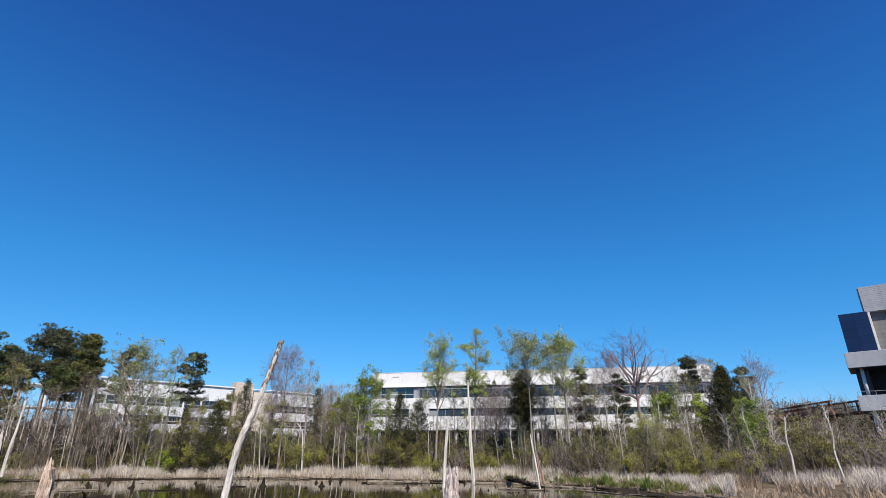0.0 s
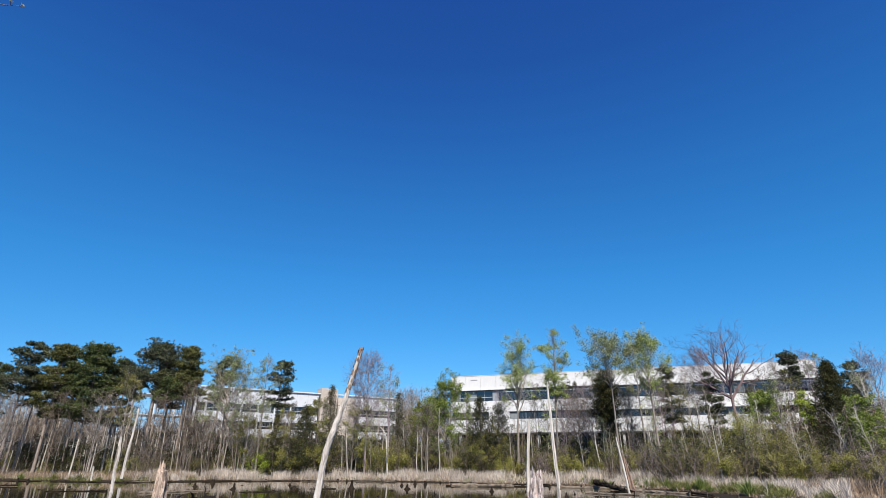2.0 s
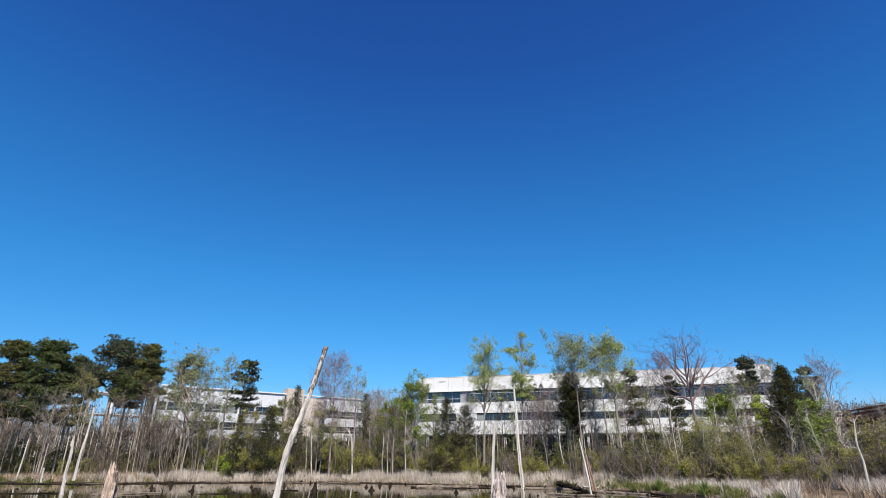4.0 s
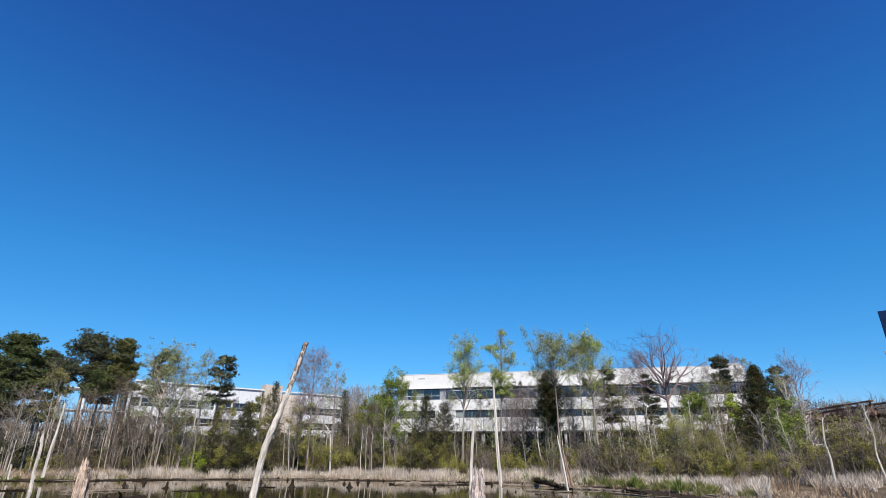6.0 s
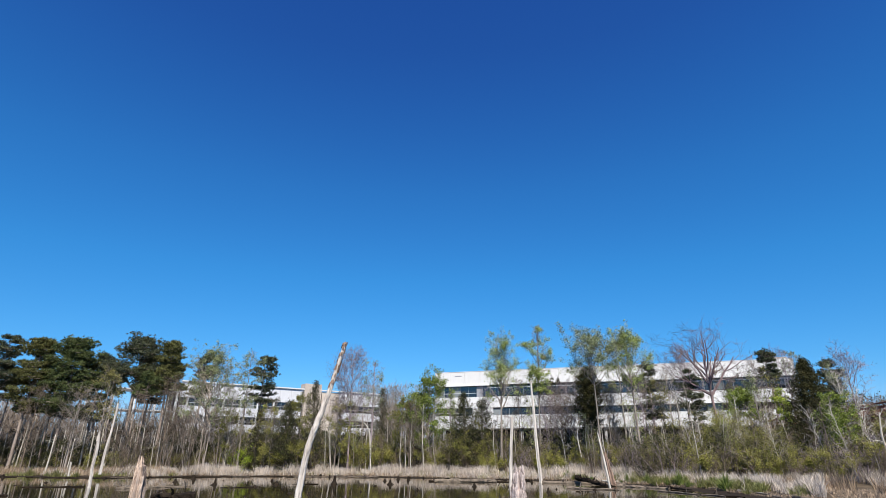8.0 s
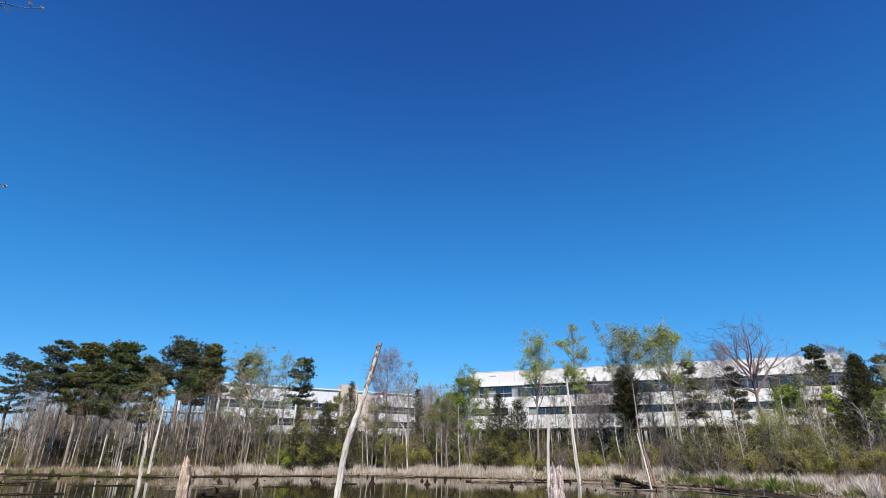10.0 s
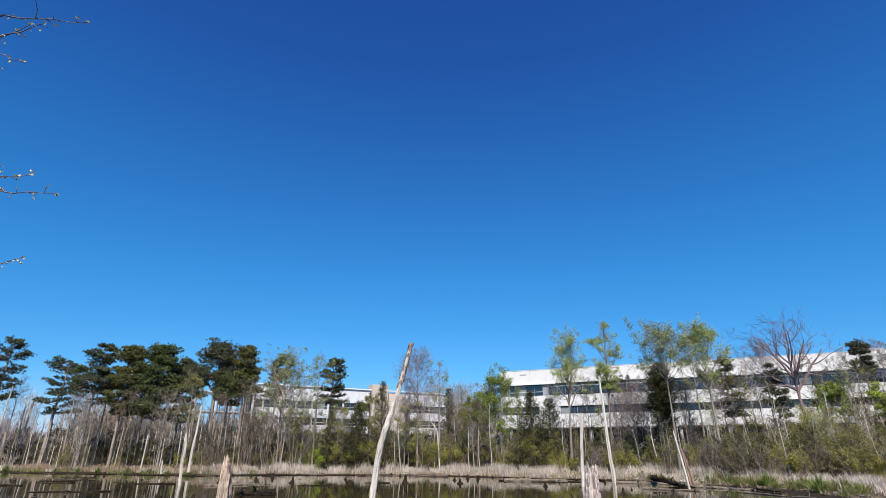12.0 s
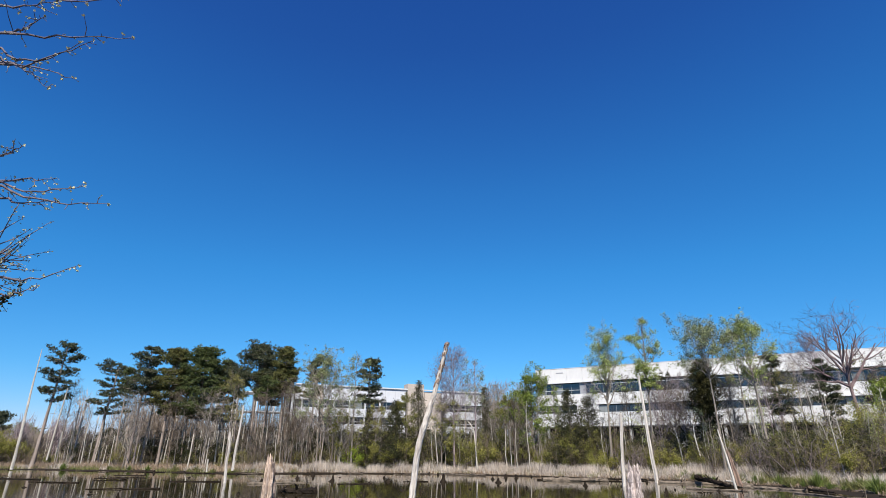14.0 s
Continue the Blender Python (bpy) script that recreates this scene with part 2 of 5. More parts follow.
# ---- mesh helpers ----
class Mesher:
    """Collects points and faces, then makes one mesh."""

    def __init__(self):
        self.v, self.f = [], []

    def tube(self, pts, radii, sides=6, cap=False, rough=0.0, rng=None):
        base, n = len(self.v), len(pts)
        for i, p in enumerate(pts):
            d = (pts[min(i + 1, n - 1)] - pts[max(i - 1, 0)])
            a = d.cross(Vector((0.31, 0.95, 0.05)) if abs(d.y) < 0.8 * d.length else Vector((1, 0.1, 0.2)))
            a.normalize()
            b = d.cross(a).normalized()
            for k in range(sides):
                t = 2 * math.pi * k / sides
                r = radii[i] * (1 + (rng.uniform(-rough, rough) if rough else 0))
                self.v.append(p + a * (r * math.cos(t)) + b * (r * math.sin(t)))
        for i in range(n - 1):
            for k in range(sides):
                k2 = (k + 1) % sides
                self.f.append((base + i * sides + k, base + i * sides + k2, base + (i + 1) * sides + k2, base + (i + 1) * sides + k))
        if cap:
            self.f.append(tuple(base + k for k in reversed(range(sides))))
            self.f.append(tuple(base + (n - 1) * sides + k for k in range(sides)))

    def leaf(self, p, size, rng, slim=0.6, up=None):
        a = Vector((rng.gauss(0, 1), rng.gauss(0, 1), rng.gauss(0, 0.7))).normalized()
        b = a.cross(Vector((rng.gauss(0, 1), rng.gauss(0, 1), rng.gauss(0, 1)))).normalized()
        s, w, i = size * rng.uniform(0.6, 1.3), slim * 0.5, len(self.v)
        self.v += [p, p + a * (s * 0.5) + b * (s * w), p + a * s, p + a * (s * 0.5) - b * (s * w)]
        self.f.append((i, i + 1, i + 2, i + 3))

    def needle(self, p, d, length, width, rng):
        side = d.cross(Vector((rng.gauss(0, 1), rng.gauss(0, 1), rng.gauss(0, 1)))).normalized() * width
        i = len(self.v)
        self.v += [p - side, p + side, p + d * length]
        self.f.append((i, i + 1, i + 2))

    def blade(self, p, lean, h, w, turn):
        side = Vector((math.cos(turn), math.sin(turn), 0)) * (w * 0.5)
        i, mid, top = len(self.v), p + Vector((lean.x * 0.35, lean.y * 0.35, h * 0.6)), p + Vector((lean.x, lean.y, h))
        self.v += [p - side, p + side, mid + side * 0.8, mid - side * 0.8, top]
        self.f += [(i, i + 1, i + 2, i + 3), (i + 3, i + 2, i + 4)]

    def mesh(self, name, material, smooth=False):
        me = bpy.data.meshes.new(name)
        me.from_pydata(self.v, [], self.f)
        me.materials.append(material)
        if smooth:
            me.polygons.foreach_set("use_smooth", [True] * len(me.polygons))
        me.update()
        return me


def part(name, shape, material, parent, label="", smooth=False):
    """Links a mesh as one part under a thing. shape: a Mesher or a mesh that is shared."""
    ob = new(name, shape.mesh(name, material, smooth) if isinstance(shape, Mesher) else shape)
    ob.parent = parent
    return tagged(ob, label)


def thing(name, place, label, category, group="", turn=0.0):
    e = new(name)
    e.empty_display_size = 0.3
    e.matrix_world = Matrix.Translation(place) @ Matrix.Rotation(turn, 4, "Z")
    return tagged(e, label, category, group)


def box_mesh(name, sx, sy, sz, material, bevel=0.0):
    """A block with its middle at the origin, with small bevels."""
    bm = bmesh.new()
    bmesh.ops.create_cube(bm, size=1, matrix=Matrix.Diagonal((sx, sy, sz, 1)))
    if bevel:
        bmesh.ops.bevel(bm, geom=bm.edges[:], offset=bevel, segments=1, affect="EDGES")
    me = bpy.data.meshes.new(name)
    bm.to_mesh(me)
    bm.free()
    me.materials.append(material)
    return me


# ---- the plan: polar from the camera's first place, azimuth in degrees to the left of +y ----
def polar(az, d, z=0.0):
    a = radians(az)
    return Vector((-math.sin(a) * d, math.cos(a) * d, z))


def height_at(d, elevation):
    return EYE + d * math.tan(radians(elevation))


SHORE = [(85, 20), (72, 70), (66, 105), (60, 102), (55, 97), (51.7, 91), (45, 78), (38, 66.5), (28, 65), (16, 61.5), (5, 54.5),
         (-5, 51.2), (-12, 45.8), (-18, 40.4), (-24, 33), (-32, 24), (-44, 14), (-55, 8), (-30, 5.5), (0, 5), (40, 6), (70, 9)]
POND = np.array([polar(a, d)[:2] for a, d in SHORE])


def pond_distance(x, y):
    """Metres from the water's edge: over 0 on land, under 0 in the pond."""
    p, a, b = np.array((x, y)), POND, np.roll(POND, -1, 0)
    e, w = b - a, p - a
    t = np.clip((w * e).sum(1) / (e * e).sum(1), 0, 1)
    dist = np.sqrt(((w - e * t[:, None]) ** 2).sum(1)).min()
    cross = ((a[:, 1] > y) != (b[:, 1] > y)) & (x < (b[:, 0] - a[:, 0]) * (y - a[:, 1]) / (b[:, 1] - a[:, 1] + 1e-12) + a[:, 0])
    return -dist if cross.sum() % 2 else dist


def ground(x, y):
    s = pond_distance(x, y) + 0.8 * noise.noise((x * 0.22, y * 0.22, 0)) + 0.5 * noise.noise((x * 0.8, y * 0.8, 3))
    if s < 0:
        return max(-0.6, 0.06 + s * 0.15)
    bumps = 0.10 * noise.noise((x * 0.4, y * 0.4, 7)) * min(1, s)
    back = min(1, max(0, (s - 6) / 30))
    return 0.06 + min(s, 3) * 0.05 + 2.2 * back * back * (3 - 2 * back) * (1 if y > 12 else 0.3) + bumps


def on_ground(az, d, sink=0.05):
    p = polar(az, d)
    p.z = ground(p.x, p.y) - sink
    return p


def shore_at(az):
    """How far the far edge of the water is in that direction."""
    known = sorted(SHORE[1:18])
    return float(np.interp(az, [k[0] for k in known], [k[1] for k in known]))


def front_at(az):
    """Where the brush begins behind the reeds in that direction."""
    return max(shore_at(az) + 5, float(np.interp(az, (-40, -32, -24, -18, -12), (47, 46.5, 46.5, 47, 50))))


def behind_reeds(az, d):
    """Keeps a tree on the dry bank behind the reeds."""
    return max(d, shore_at(az) + 4.5) if abs(az) < 45 else d


def build_ground():
    rings = [0, 2, 4, 5, 6, 7, 8.5, 10, 12, 15] + [15 + 2.2 * k for k in range(1, 50)] + [130, 145, 165, 190, 230, 300, 420, 700, 1300, 3000]
    m, steps = Mesher(), 240
    for r in rings:
        for k in range(steps):
            p = polar(360.0 * k / steps, r)
            m.v.append(Vector((p.x, p.y, ground(p.x, p.y))))
    for i in range(len(rings) - 1):
        for k in range(steps):
            k2 = (k + 1) % steps
            m.f.append((i * steps + k2, i * steps + k, (i + 1) * steps + k, (i + 1) * steps + k2))
    ob = new("ground", m.mesh("ground", EARTH, True))
    tagged(ob, "brown leaf-littered earth bank round the pond", "ground", kind="structure")
    w = Mesher()
    w.v = [Vector((-140, -6, 0)), Vector((60, -6, 0)), Vector((60, 130, 0)), Vector((-140, 130, 0))]
    w.f = [(0, 1, 2, 3)]
    tagged(new("water", w.mesh("water", WATER)), "still dark brown pond water mirroring the trees", "water", kind="structure")


build_ground()


# ---- buildings ----
def slab(name, parent, x0, x1, y0, y1, z0, z1, material, label="", bevel=0.02):
    ob = part(name, box_mesh(name, x1 - x0, y1 - y0, z1 - z0, material, bevel), None, parent, label)
    ob.location = ((x0 + x1) / 2, (y0 + y1) / 2, (z0 + z1) / 2)
    return ob


def panel_row(parent, x0, x1, z0, z1, bay, material, y=0.0, name="wall_panel"):
    """A row of cladding panels, each proud of the dark joint behind it."""
    n = max(1, round((x1 - x0) / bay))
    w = (x1 - x0) / n
    me = box_mesh(name, w - 0.025, 0.12, z1 - z0 - 0.025, material, 0.012)
    for k in range(n):
        part(name, me, None, parent).location = (x0 + w * (k + 0.5), y - 0.06, (z0 + z1) / 2)


def window_row(parent, x0, x1, z0, z1, bay, split=0.0, glass=None, y=0.22):
    """A ribbon of panes set back behind the cladding, with pale mullions and, for some, a transom."""
    n = max(1, round((x1 - x0) / bay))
    w = (x1 - x0) / n
    pane = box_mesh("pane", w - 0.07, 0.03, z1 - z0 - 0.06, glass or GLASS)
    blind = box_mesh("pane", w - 0.07, 0.03, z1 - z0 - 0.06, GLASS_BLIND)
    rng = random.Random(int(x0 * 7 + z0 * 13))
    post = box_mesh("mullion", 0.06, 0.14, z1 - z0, FRAME_DARK, 0.008)
    for k in range(n):
        part("pane", blind if rng.random() < 0.13 else pane, None, parent).location = (x0 + w * (k + 0.5), y + 0.04, (z0 + z1) / 2)
        part("mullion", post, None, parent).location = (x0 + w * k, y, (z0 + z1) / 2)
    if split:
        slab("transom", parent, x0, x1, y - 0.06, y + 0.06, split - 0.04, split + 0.04, FRAME_LIGHT)


def main_office():
    """White three-storey office with ribbon windows, whose long face looks over the pond."""
    foot = polar(-9.0, 105.2)
    b = thing("office_building", foot, "long white metal-clad office building with dark ribbon windows", "building", "offices", radians(-9))
    x0, x1, roof = -31.2, 34.0, 17.8
    slab("core_wall", b, x0 + 0.3, x1 - 0.3, 0.34, 22, 6.88, roof - 0.5, JOINT_SHADE, "inner wall, near-black for the shade behind the cladding")
    # the undercroft's shade is in this wall's near-black colour
    slab("undercroft_wall", b, x0 + 0.3, x1 - 0.3, 3.5, 21, 1.2, 6.85, JOINT_SHADE, "recessed ground-floor wall coloured near-black for undercroft shade")
    slab("roof", b, x0 + 0.1, x1 - 0.1, 0.06, 22.2, roof - 0.5, roof - 0.2, ROOFING, "pale flat roof membrane")
    panel_row(b, x0, x1, 15.1, roof, 3.1, PANEL_WHITE)
    slab("coping", b, x0 - 0.05, x1 + 0.05, -0.18, 0.2, roof, roof + 0.09, FRAME_LIGHT, "thin white roof coping")
    slab("brow", b, -3.0, x1, -0.55, 0.0, 14.93, 15.07, FRAME_LIGHT, "thin pale sunshade over the windows")
    slab("brow", b, x0, -20.0, -0.5, 0.0, 14.93, 15.07, FRAME_LIGHT, "thin pale sunshade over the windows")
    window_row(b, x0 + 0.2, -22.6, 12.85, 14.9, 1.6, 13.6)
    slab("infill", b, -22.6, -21.4, -0.02, 0.25, 12.85, 14.9, PANEL_GREY, "grey panel between the windows")
    window_row(b, -21.4, x1 - 0.3, 12.95, 14.9, 1.6, 14.55)
    panel_row(b, x0, x1, 10.75, 12.85, 3.1, PANEL_WHITE)
    slab("brow", b, -3.0, x1, -0.55, 0.0, 10.6, 10.73, FRAME_LIGHT, "thin pale sunshade over the windows")
    window_row(b, x0 + 0.2, -23.5, 9.35, 10.75, 1.6, 9.8)
    slab("infill", b, -23.5, -19.4, -0.02, 0.25, 9.35, 10.75, PANEL_WHITE, "white panel between the windows")
    window_row(b, -19.4, x1 - 0.3, 9.35, 10.6, 1.6)
    panel_row(b, x0, x1, 6.85, 9.35, 3.1, PANEL_WHITE)
    slab("soffit", b, x0, x1, 0.0, 3.4, 6.75, 6.85, CONCRETE, "shaded concrete soffit")
    for k in range(9):
        slab("column", b, x0 + 1.5 + k * 7.7, x0 + 2.0 + k * 7.7, 0.4, 0.9, 1.2, 6.75, CONCRETE)
    for x, s in ((x0 - 0.06, -1), (x1 + 0.06, 1)):  # end walls
        for z0, z1 in ((6.85, 9.35), (10.75, 12.85), (15.1, roof)):
            slab("end_panel", b, min(x, x - s * 0.3), max(x, x - s * 0.3), 0.05, 22, z0, z1 - 0.02, PANEL_WHITE)
    slab("roof_hatch", b, -27.0, -25.6, -0.16, -0.12, 16.9, 17.1, PANEL_GREY, "small grey vent in the parapet")
    slab("stair_box", b, 31.6, 33.9, 2.0, 8.0, roof - 0.2, roof + 0.7, STONE_TAN, "low tan roof enclosure")


def left_office():
    """The farther wing, with a tan stone stair tower."""
    foot = polar(42.0, 135.5)
    b = thing("office_building", foot, "pale metal-clad office wing with tan stone stair tower", "building", "offices", radians(42))
    x0, x1, roof = 22.0, 74.0, 17.9
    slab("core_wall", b, x0 + 0.3, x1 - 0.3, 0.34, 20, 1.2, roof - 0.5, JOINT_SHADE, "inner wall, near-black for the shade behind the cladding")
    slab("roof", b, x0 + 0.1, x1 - 0.1, 0.06, 20, roof - 0.5, roof - 0.2, ROOFING, "pale flat roof membrane")
    slab("coping", b, x0 - 0.05, x1 + 0.05, -0.5, 0.3, roof, roof + 0.3, FRAME_LIGHT, "thin sunlit white roof coping")
    for a, c in ((x0, 51.0), (61.5, x1)):
        panel_row(b, a, c, 14.5, roof, 3.0, PANEL_SILVER)
        window_row(b, a + 0.1, c - 0.1, 12.7, 14.5, 1.7, 13.4)
        panel_row(b, a, c, 10.6, 12.7, 3.0, PANEL_SILVER)
        window_row(b, a + 0.1, c - 0.1, 8.9, 10.6, 1.7, 9.5)
        panel_row(b, a, c, 6.9, 8.9, 3.0, PANEL_SILVER)
    for k in range(7):
        slab("pilaster", b, 23.6 + k * 4.0, 24.0 + k * 4.0, -0.35, -0.14, 6.9, 14.5, FRAME_LIGHT, "white upright fin")
    slab("stair_tower", b, 51.4, 56.0, -0.7, 2.5, 1.2, 19.5, STONE_TAN, "tan stone stair tower above the roof")
    panel_row(b, 56.4, 61.4, 6.9, 10.4, 2.5, STONE_TAN)
    panel_row(b, 56.4, 61.4, 10.4, 14.0, 2.5, STONE_TAN)
    panel_row(b, 56.4, 61.4, 14.0, 17.6, 2.5, STONE_TAN)
    slab("window_slot", b, 61.7, 62.4, -0.2, 0.0, 10.5, 13.6, GLASS, "narrow dark window")
    slab("end_panel", b, x1 - 0.2, x1 + 0.1, 0.05, 20, 6.9, roof, PANEL_SILVER)
    # open frame of white columns at the near end, seen between the pines
    for k in range(5):
        for y in (0.0, 6.0):
            slab("column", b, 4.5 + k * 4.2, 5.0 + k * 4.2, y, y + 0.5, 1.2, 15.6, FRAME_LIGHT, "tall white column")
    for z in (7.2, 11.2, 15.6):
        slab("beam", b, 4.3, x0, -0.1, 6.6, z, z + 0.2, FRAME_LIGHT, "thin pale floor slab edge")


def balcony_tower():
    """Grey clad tower with a blue glazed bay and two balconies on round columns."""
    b = thing("tower_building", polar(-38.7, 66.0), "grey panelled tower with blue glazed bay and balconies", "building", "offices", radians(-38.7))
    slab("core_wall", b, 1.6, 16, 3.2, 14, 1.0, 17.6, JOINT_SHADE, "dark inner wall")
    n = 14
    for k in range(n):
        z = 15.55 + 2.55 * k / n
        slab("siding", b, 1.15, 16, -0.02, 0.3, z, z + 2.55 / n - 0.008, PANEL_GREY, "", 0.004)
    slab("upper_wall", b, 1.2, 16, 0.12, 3.1, 15.5, 18.1, PANEL_GREY, "grey upper wall")
    slab("side_panel", b, 1.05, 1.2, 0.1, 3.0, 11.6, 18.1, PANEL_GREY)
    for k in range(9):
        z = 11.65 + 3.85 * k / 9
        slab("recessed_siding", b, 1.5, 16, 0.5, 0.8, z, z + 3.85 / 9 - 0.008, PANEL_TAUPE, "", 0.004)
    slab("white_fin", b, 1.3, 1.5, -0.12, 0.6, 11.62, 15.45, FRAME_LIGHT, "white upright fin beside the bay")
    for i in range(2):  # blue bay, panes between thin bars
        for j in range(5):
            slab("bay_pane", b, -1.04 + 1.16 * i, 0.11 + 1.16 * i, -0.6, -0.5, 11.59 + 0.78 * j, 12.365 + 0.78 * j, GLASS_BLUE, "", 0.003)
    slab("bay_wall", b, -1.0, 1.28, -0.48, 3.0, 11.58, 15.5, BAY_STEEL)
    slab("bay_side", b, -1.05, -1.01, -0.5, 3.0, 11.6, 15.5, GLASS_BLUE)
    for z0, z1, x, name in ((10.1, 11.58, -1.42, "balcony"), (6.1, 7.5, -1.32, "balcony")):
        slab(name, b, x, 16, -1.3, -1.15, z0, z1, PANEL_GREY, "grey balcony parapet", 0.03)
        slab("balcony_side", b, x, x + 0.15, -1.1, 4.0, z0, z1, PANEL_GREY)
        # borrows the bay's dark colour so the slab's underside looks shaded
        slab("balcony_floor", b, x + 0.16, 16, -1.1, 4.0, z0, z0 + 0.25, BAY_STEEL, "balcony slab coloured dark for the shade beneath it")
    # shade of the balcony recess is painted into this wall
    slab("back_wall", b, -0.85, 16, 2.4, 3.1, 1.0, 10.1, JOINT_SHADE, "recessed wall coloured near-black for shade under the balcony")
    slab("shaft", b, -0.95, 0.1, 0.9, 2.38, 7.5, 10.1, BAY_STEEL, "dark blue-grey shaft under the bay", 0.1)
    for x in (-0.42, 7.0, 14.0):
        for z0, z1 in ((7.5, 10.1), (1.0, 6.1)):
            m = Mesher()
            m.tube([Vector((x, -0.3, z0)), Vector((x, -0.3, z1))], [0.15, 0.15], 16, True)
            part("column", m, FRAME_LIGHT, b, "white round column", True)
    for k in range(12):
        slab("handrail_post", b, -1.25 + k * 1.4, -1.21 + k * 1.4, -1.25, -1.2, 7.5, 7.85, FRAME_DARK, "", 0.0)
    slab("handrail", b, -1.3, 16, -1.25, -1.21, 7.85, 7.89, FRAME_DARK)


def rusty_footbridge():
    start, end = Vector((39.7, 53.4, 0)), Vector((43.5, 97.0, 0))
    length = (end - start).length
    turn = math.atan2(end.y - start.y, end.x - start.x)
    b = thing("footbridge", start, "railed footbridge of rusted steel between the buildings", "bridge", "", turn)
    for y, z0, z1, mat, name in ((1.3, 5.95, 6.3, STEEL_RUST, "girder"), (-1.3, 5.95, 6.3, STEEL_RUST, "girder"),
                                 (1.3, 7.15, 7.32, STEEL_RUST, "top_chord"), (-1.3, 7.15, 7.32, STEEL_RUST, "top_chord")):
        slab(name, b, 0, length, y - 0.12, y + 0.12, z0, z1, mat)
    slab("deck", b, 0, length, -1.15, 1.15, 6.05, 6.17, STEEL_DARK, "dark steel deck")
    for k in range(23):
        for y in (-1.3, 1.3):
            x = 0.4 + k * (length - 0.8) / 22
            slab("post", b, x - 0.05, x + 0.05, y - 0.05, y + 0.05, 6.3, 7.15, STEEL_RUST, "", 0.0)
    picket = box_mesh("picket", 0.03, 0.03, 0.85, STEEL_RUST)
    for k in range(150):
        for y in (-1.3, 1.3):
            part("picket", picket, None, b).location = (0.55 + k * (length - 1.1) / 149, y, 6.72)
    for y in (-1.3, 1.3):
        slab("rail", b, 0, length, y - 0.03, y + 0.03, 6.75, 6.82, STEEL_RUST, "", 0.0)
    for k in range(5):
        x = 4 + k * 9.0
        for y in (-1.1, 1.1):
            slab("leg", b, x - 0.14, x + 0.14, y - 0.14, y + 0.14, 0.8, 5.95, STEEL_RUST)
        slab("cross_beam", b, x - 0.1, x + 0.1, -0.95, 0.95, 5.55, 5.9, STEEL_RUST)


main_office()
left_office()
balcony_tower()
rusty_footbridge()


# ---- trees ----
def jitter(rng, s):
    return Vector((rng.gauss(0, s), rng.gauss(0, s), rng.gauss(0, s)))


def inside(rng, r):
    """A random point within a ball."""
    while True:
        v = Vector((rng.uniform(-1, 1), rng.uniform(-1, 1), rng.uniform(-1, 1)))
        if v.length_squared < 1:
            return v * r


def clump(p, seed, scale, gap):
    """How thick leaves stand at a point, 0 to 1.4, in uneven clumps with gaps."""
    n = noise.noise((p.x * scale + seed * 3.7, p.y * scale, p.z * scale)) + 0.35 * noise.noise((p.x * scale * 2.3, p.y * scale * 2.3 + seed, p.z * scale * 2.3))
    return min(1.4, max(0.0, (n - gap) * 3.2))


def limb(m, rng, p, d, length, r, depth, tips, up=0.10, wob=0.16, kids=4, ratio=0.55, sides=5, angle=0.8):
    """A bending branch and, to the given depth, its side branches."""
    n = 5 if depth > 1 else 3 if depth else 2
    pts, dirs = [p], [d]
    for _ in range(n):
        d = (d + jitter(rng, wob) + Vector((0, 0, up))).normalized()
        p = p + d * (length / n)
        pts.append(p)
        dirs.append(d)
    m.tube(pts, [r * (1 - 0.72 * i / n) for i in range(n + 1)], sides)
    if depth <= 0:
        tips.append((pts[-1], d))
        tips.append((pts[1], d))
        return
    for k in range(kids):
        t = 0.25 + 0.75 * (k + rng.random()) / kids
        i = min(n, max(1, round(t * n)))
        side = dirs[i].cross(jitter(rng, 1)).normalized()
        nd = (dirs[i] * (1 - 0.35 * angle) + side * angle).normalized()
        limb(m, rng, pts[i], nd, length * ratio * rng.uniform(0.7, 1.2), max(0.011, r * (1 - 0.72 * i / n) * 0.6), depth - 1, tips,
             up, wob * 1.1, kids if depth > 1 else max(2, kids - 1), ratio, max(3, sides - 1), angle)
    tips.append((pts[-1], d))


def trunk_line(rng, h, lean, wob, n=9):
    """Points from the foot to the tip; lean: where the tip stands from the foot."""
    pts, off = [], Vector((0, 0, 0))
    for i in range(n + 1):
        t = i / n
        pts.append(Vector((lean[0] * t, lean[1] * t, h * t)) + off * (t * (1.2 - t)))
        off = off + Vector((rng.gauss(0, wob), rng.gauss(0, wob), 0))
    return pts


def along(pts, t):
    f = t * (len(pts) - 1)
    i = min(len(pts) - 2, int(f))
    return pts[i].lerp(pts[i + 1], f - i)


def across(az, d, shift):
    """A vector of that many metres to the right as seen from the camera."""
    a = radians(az)
    return Vector((math.cos(a) * shift, math.sin(a) * shift, 0))


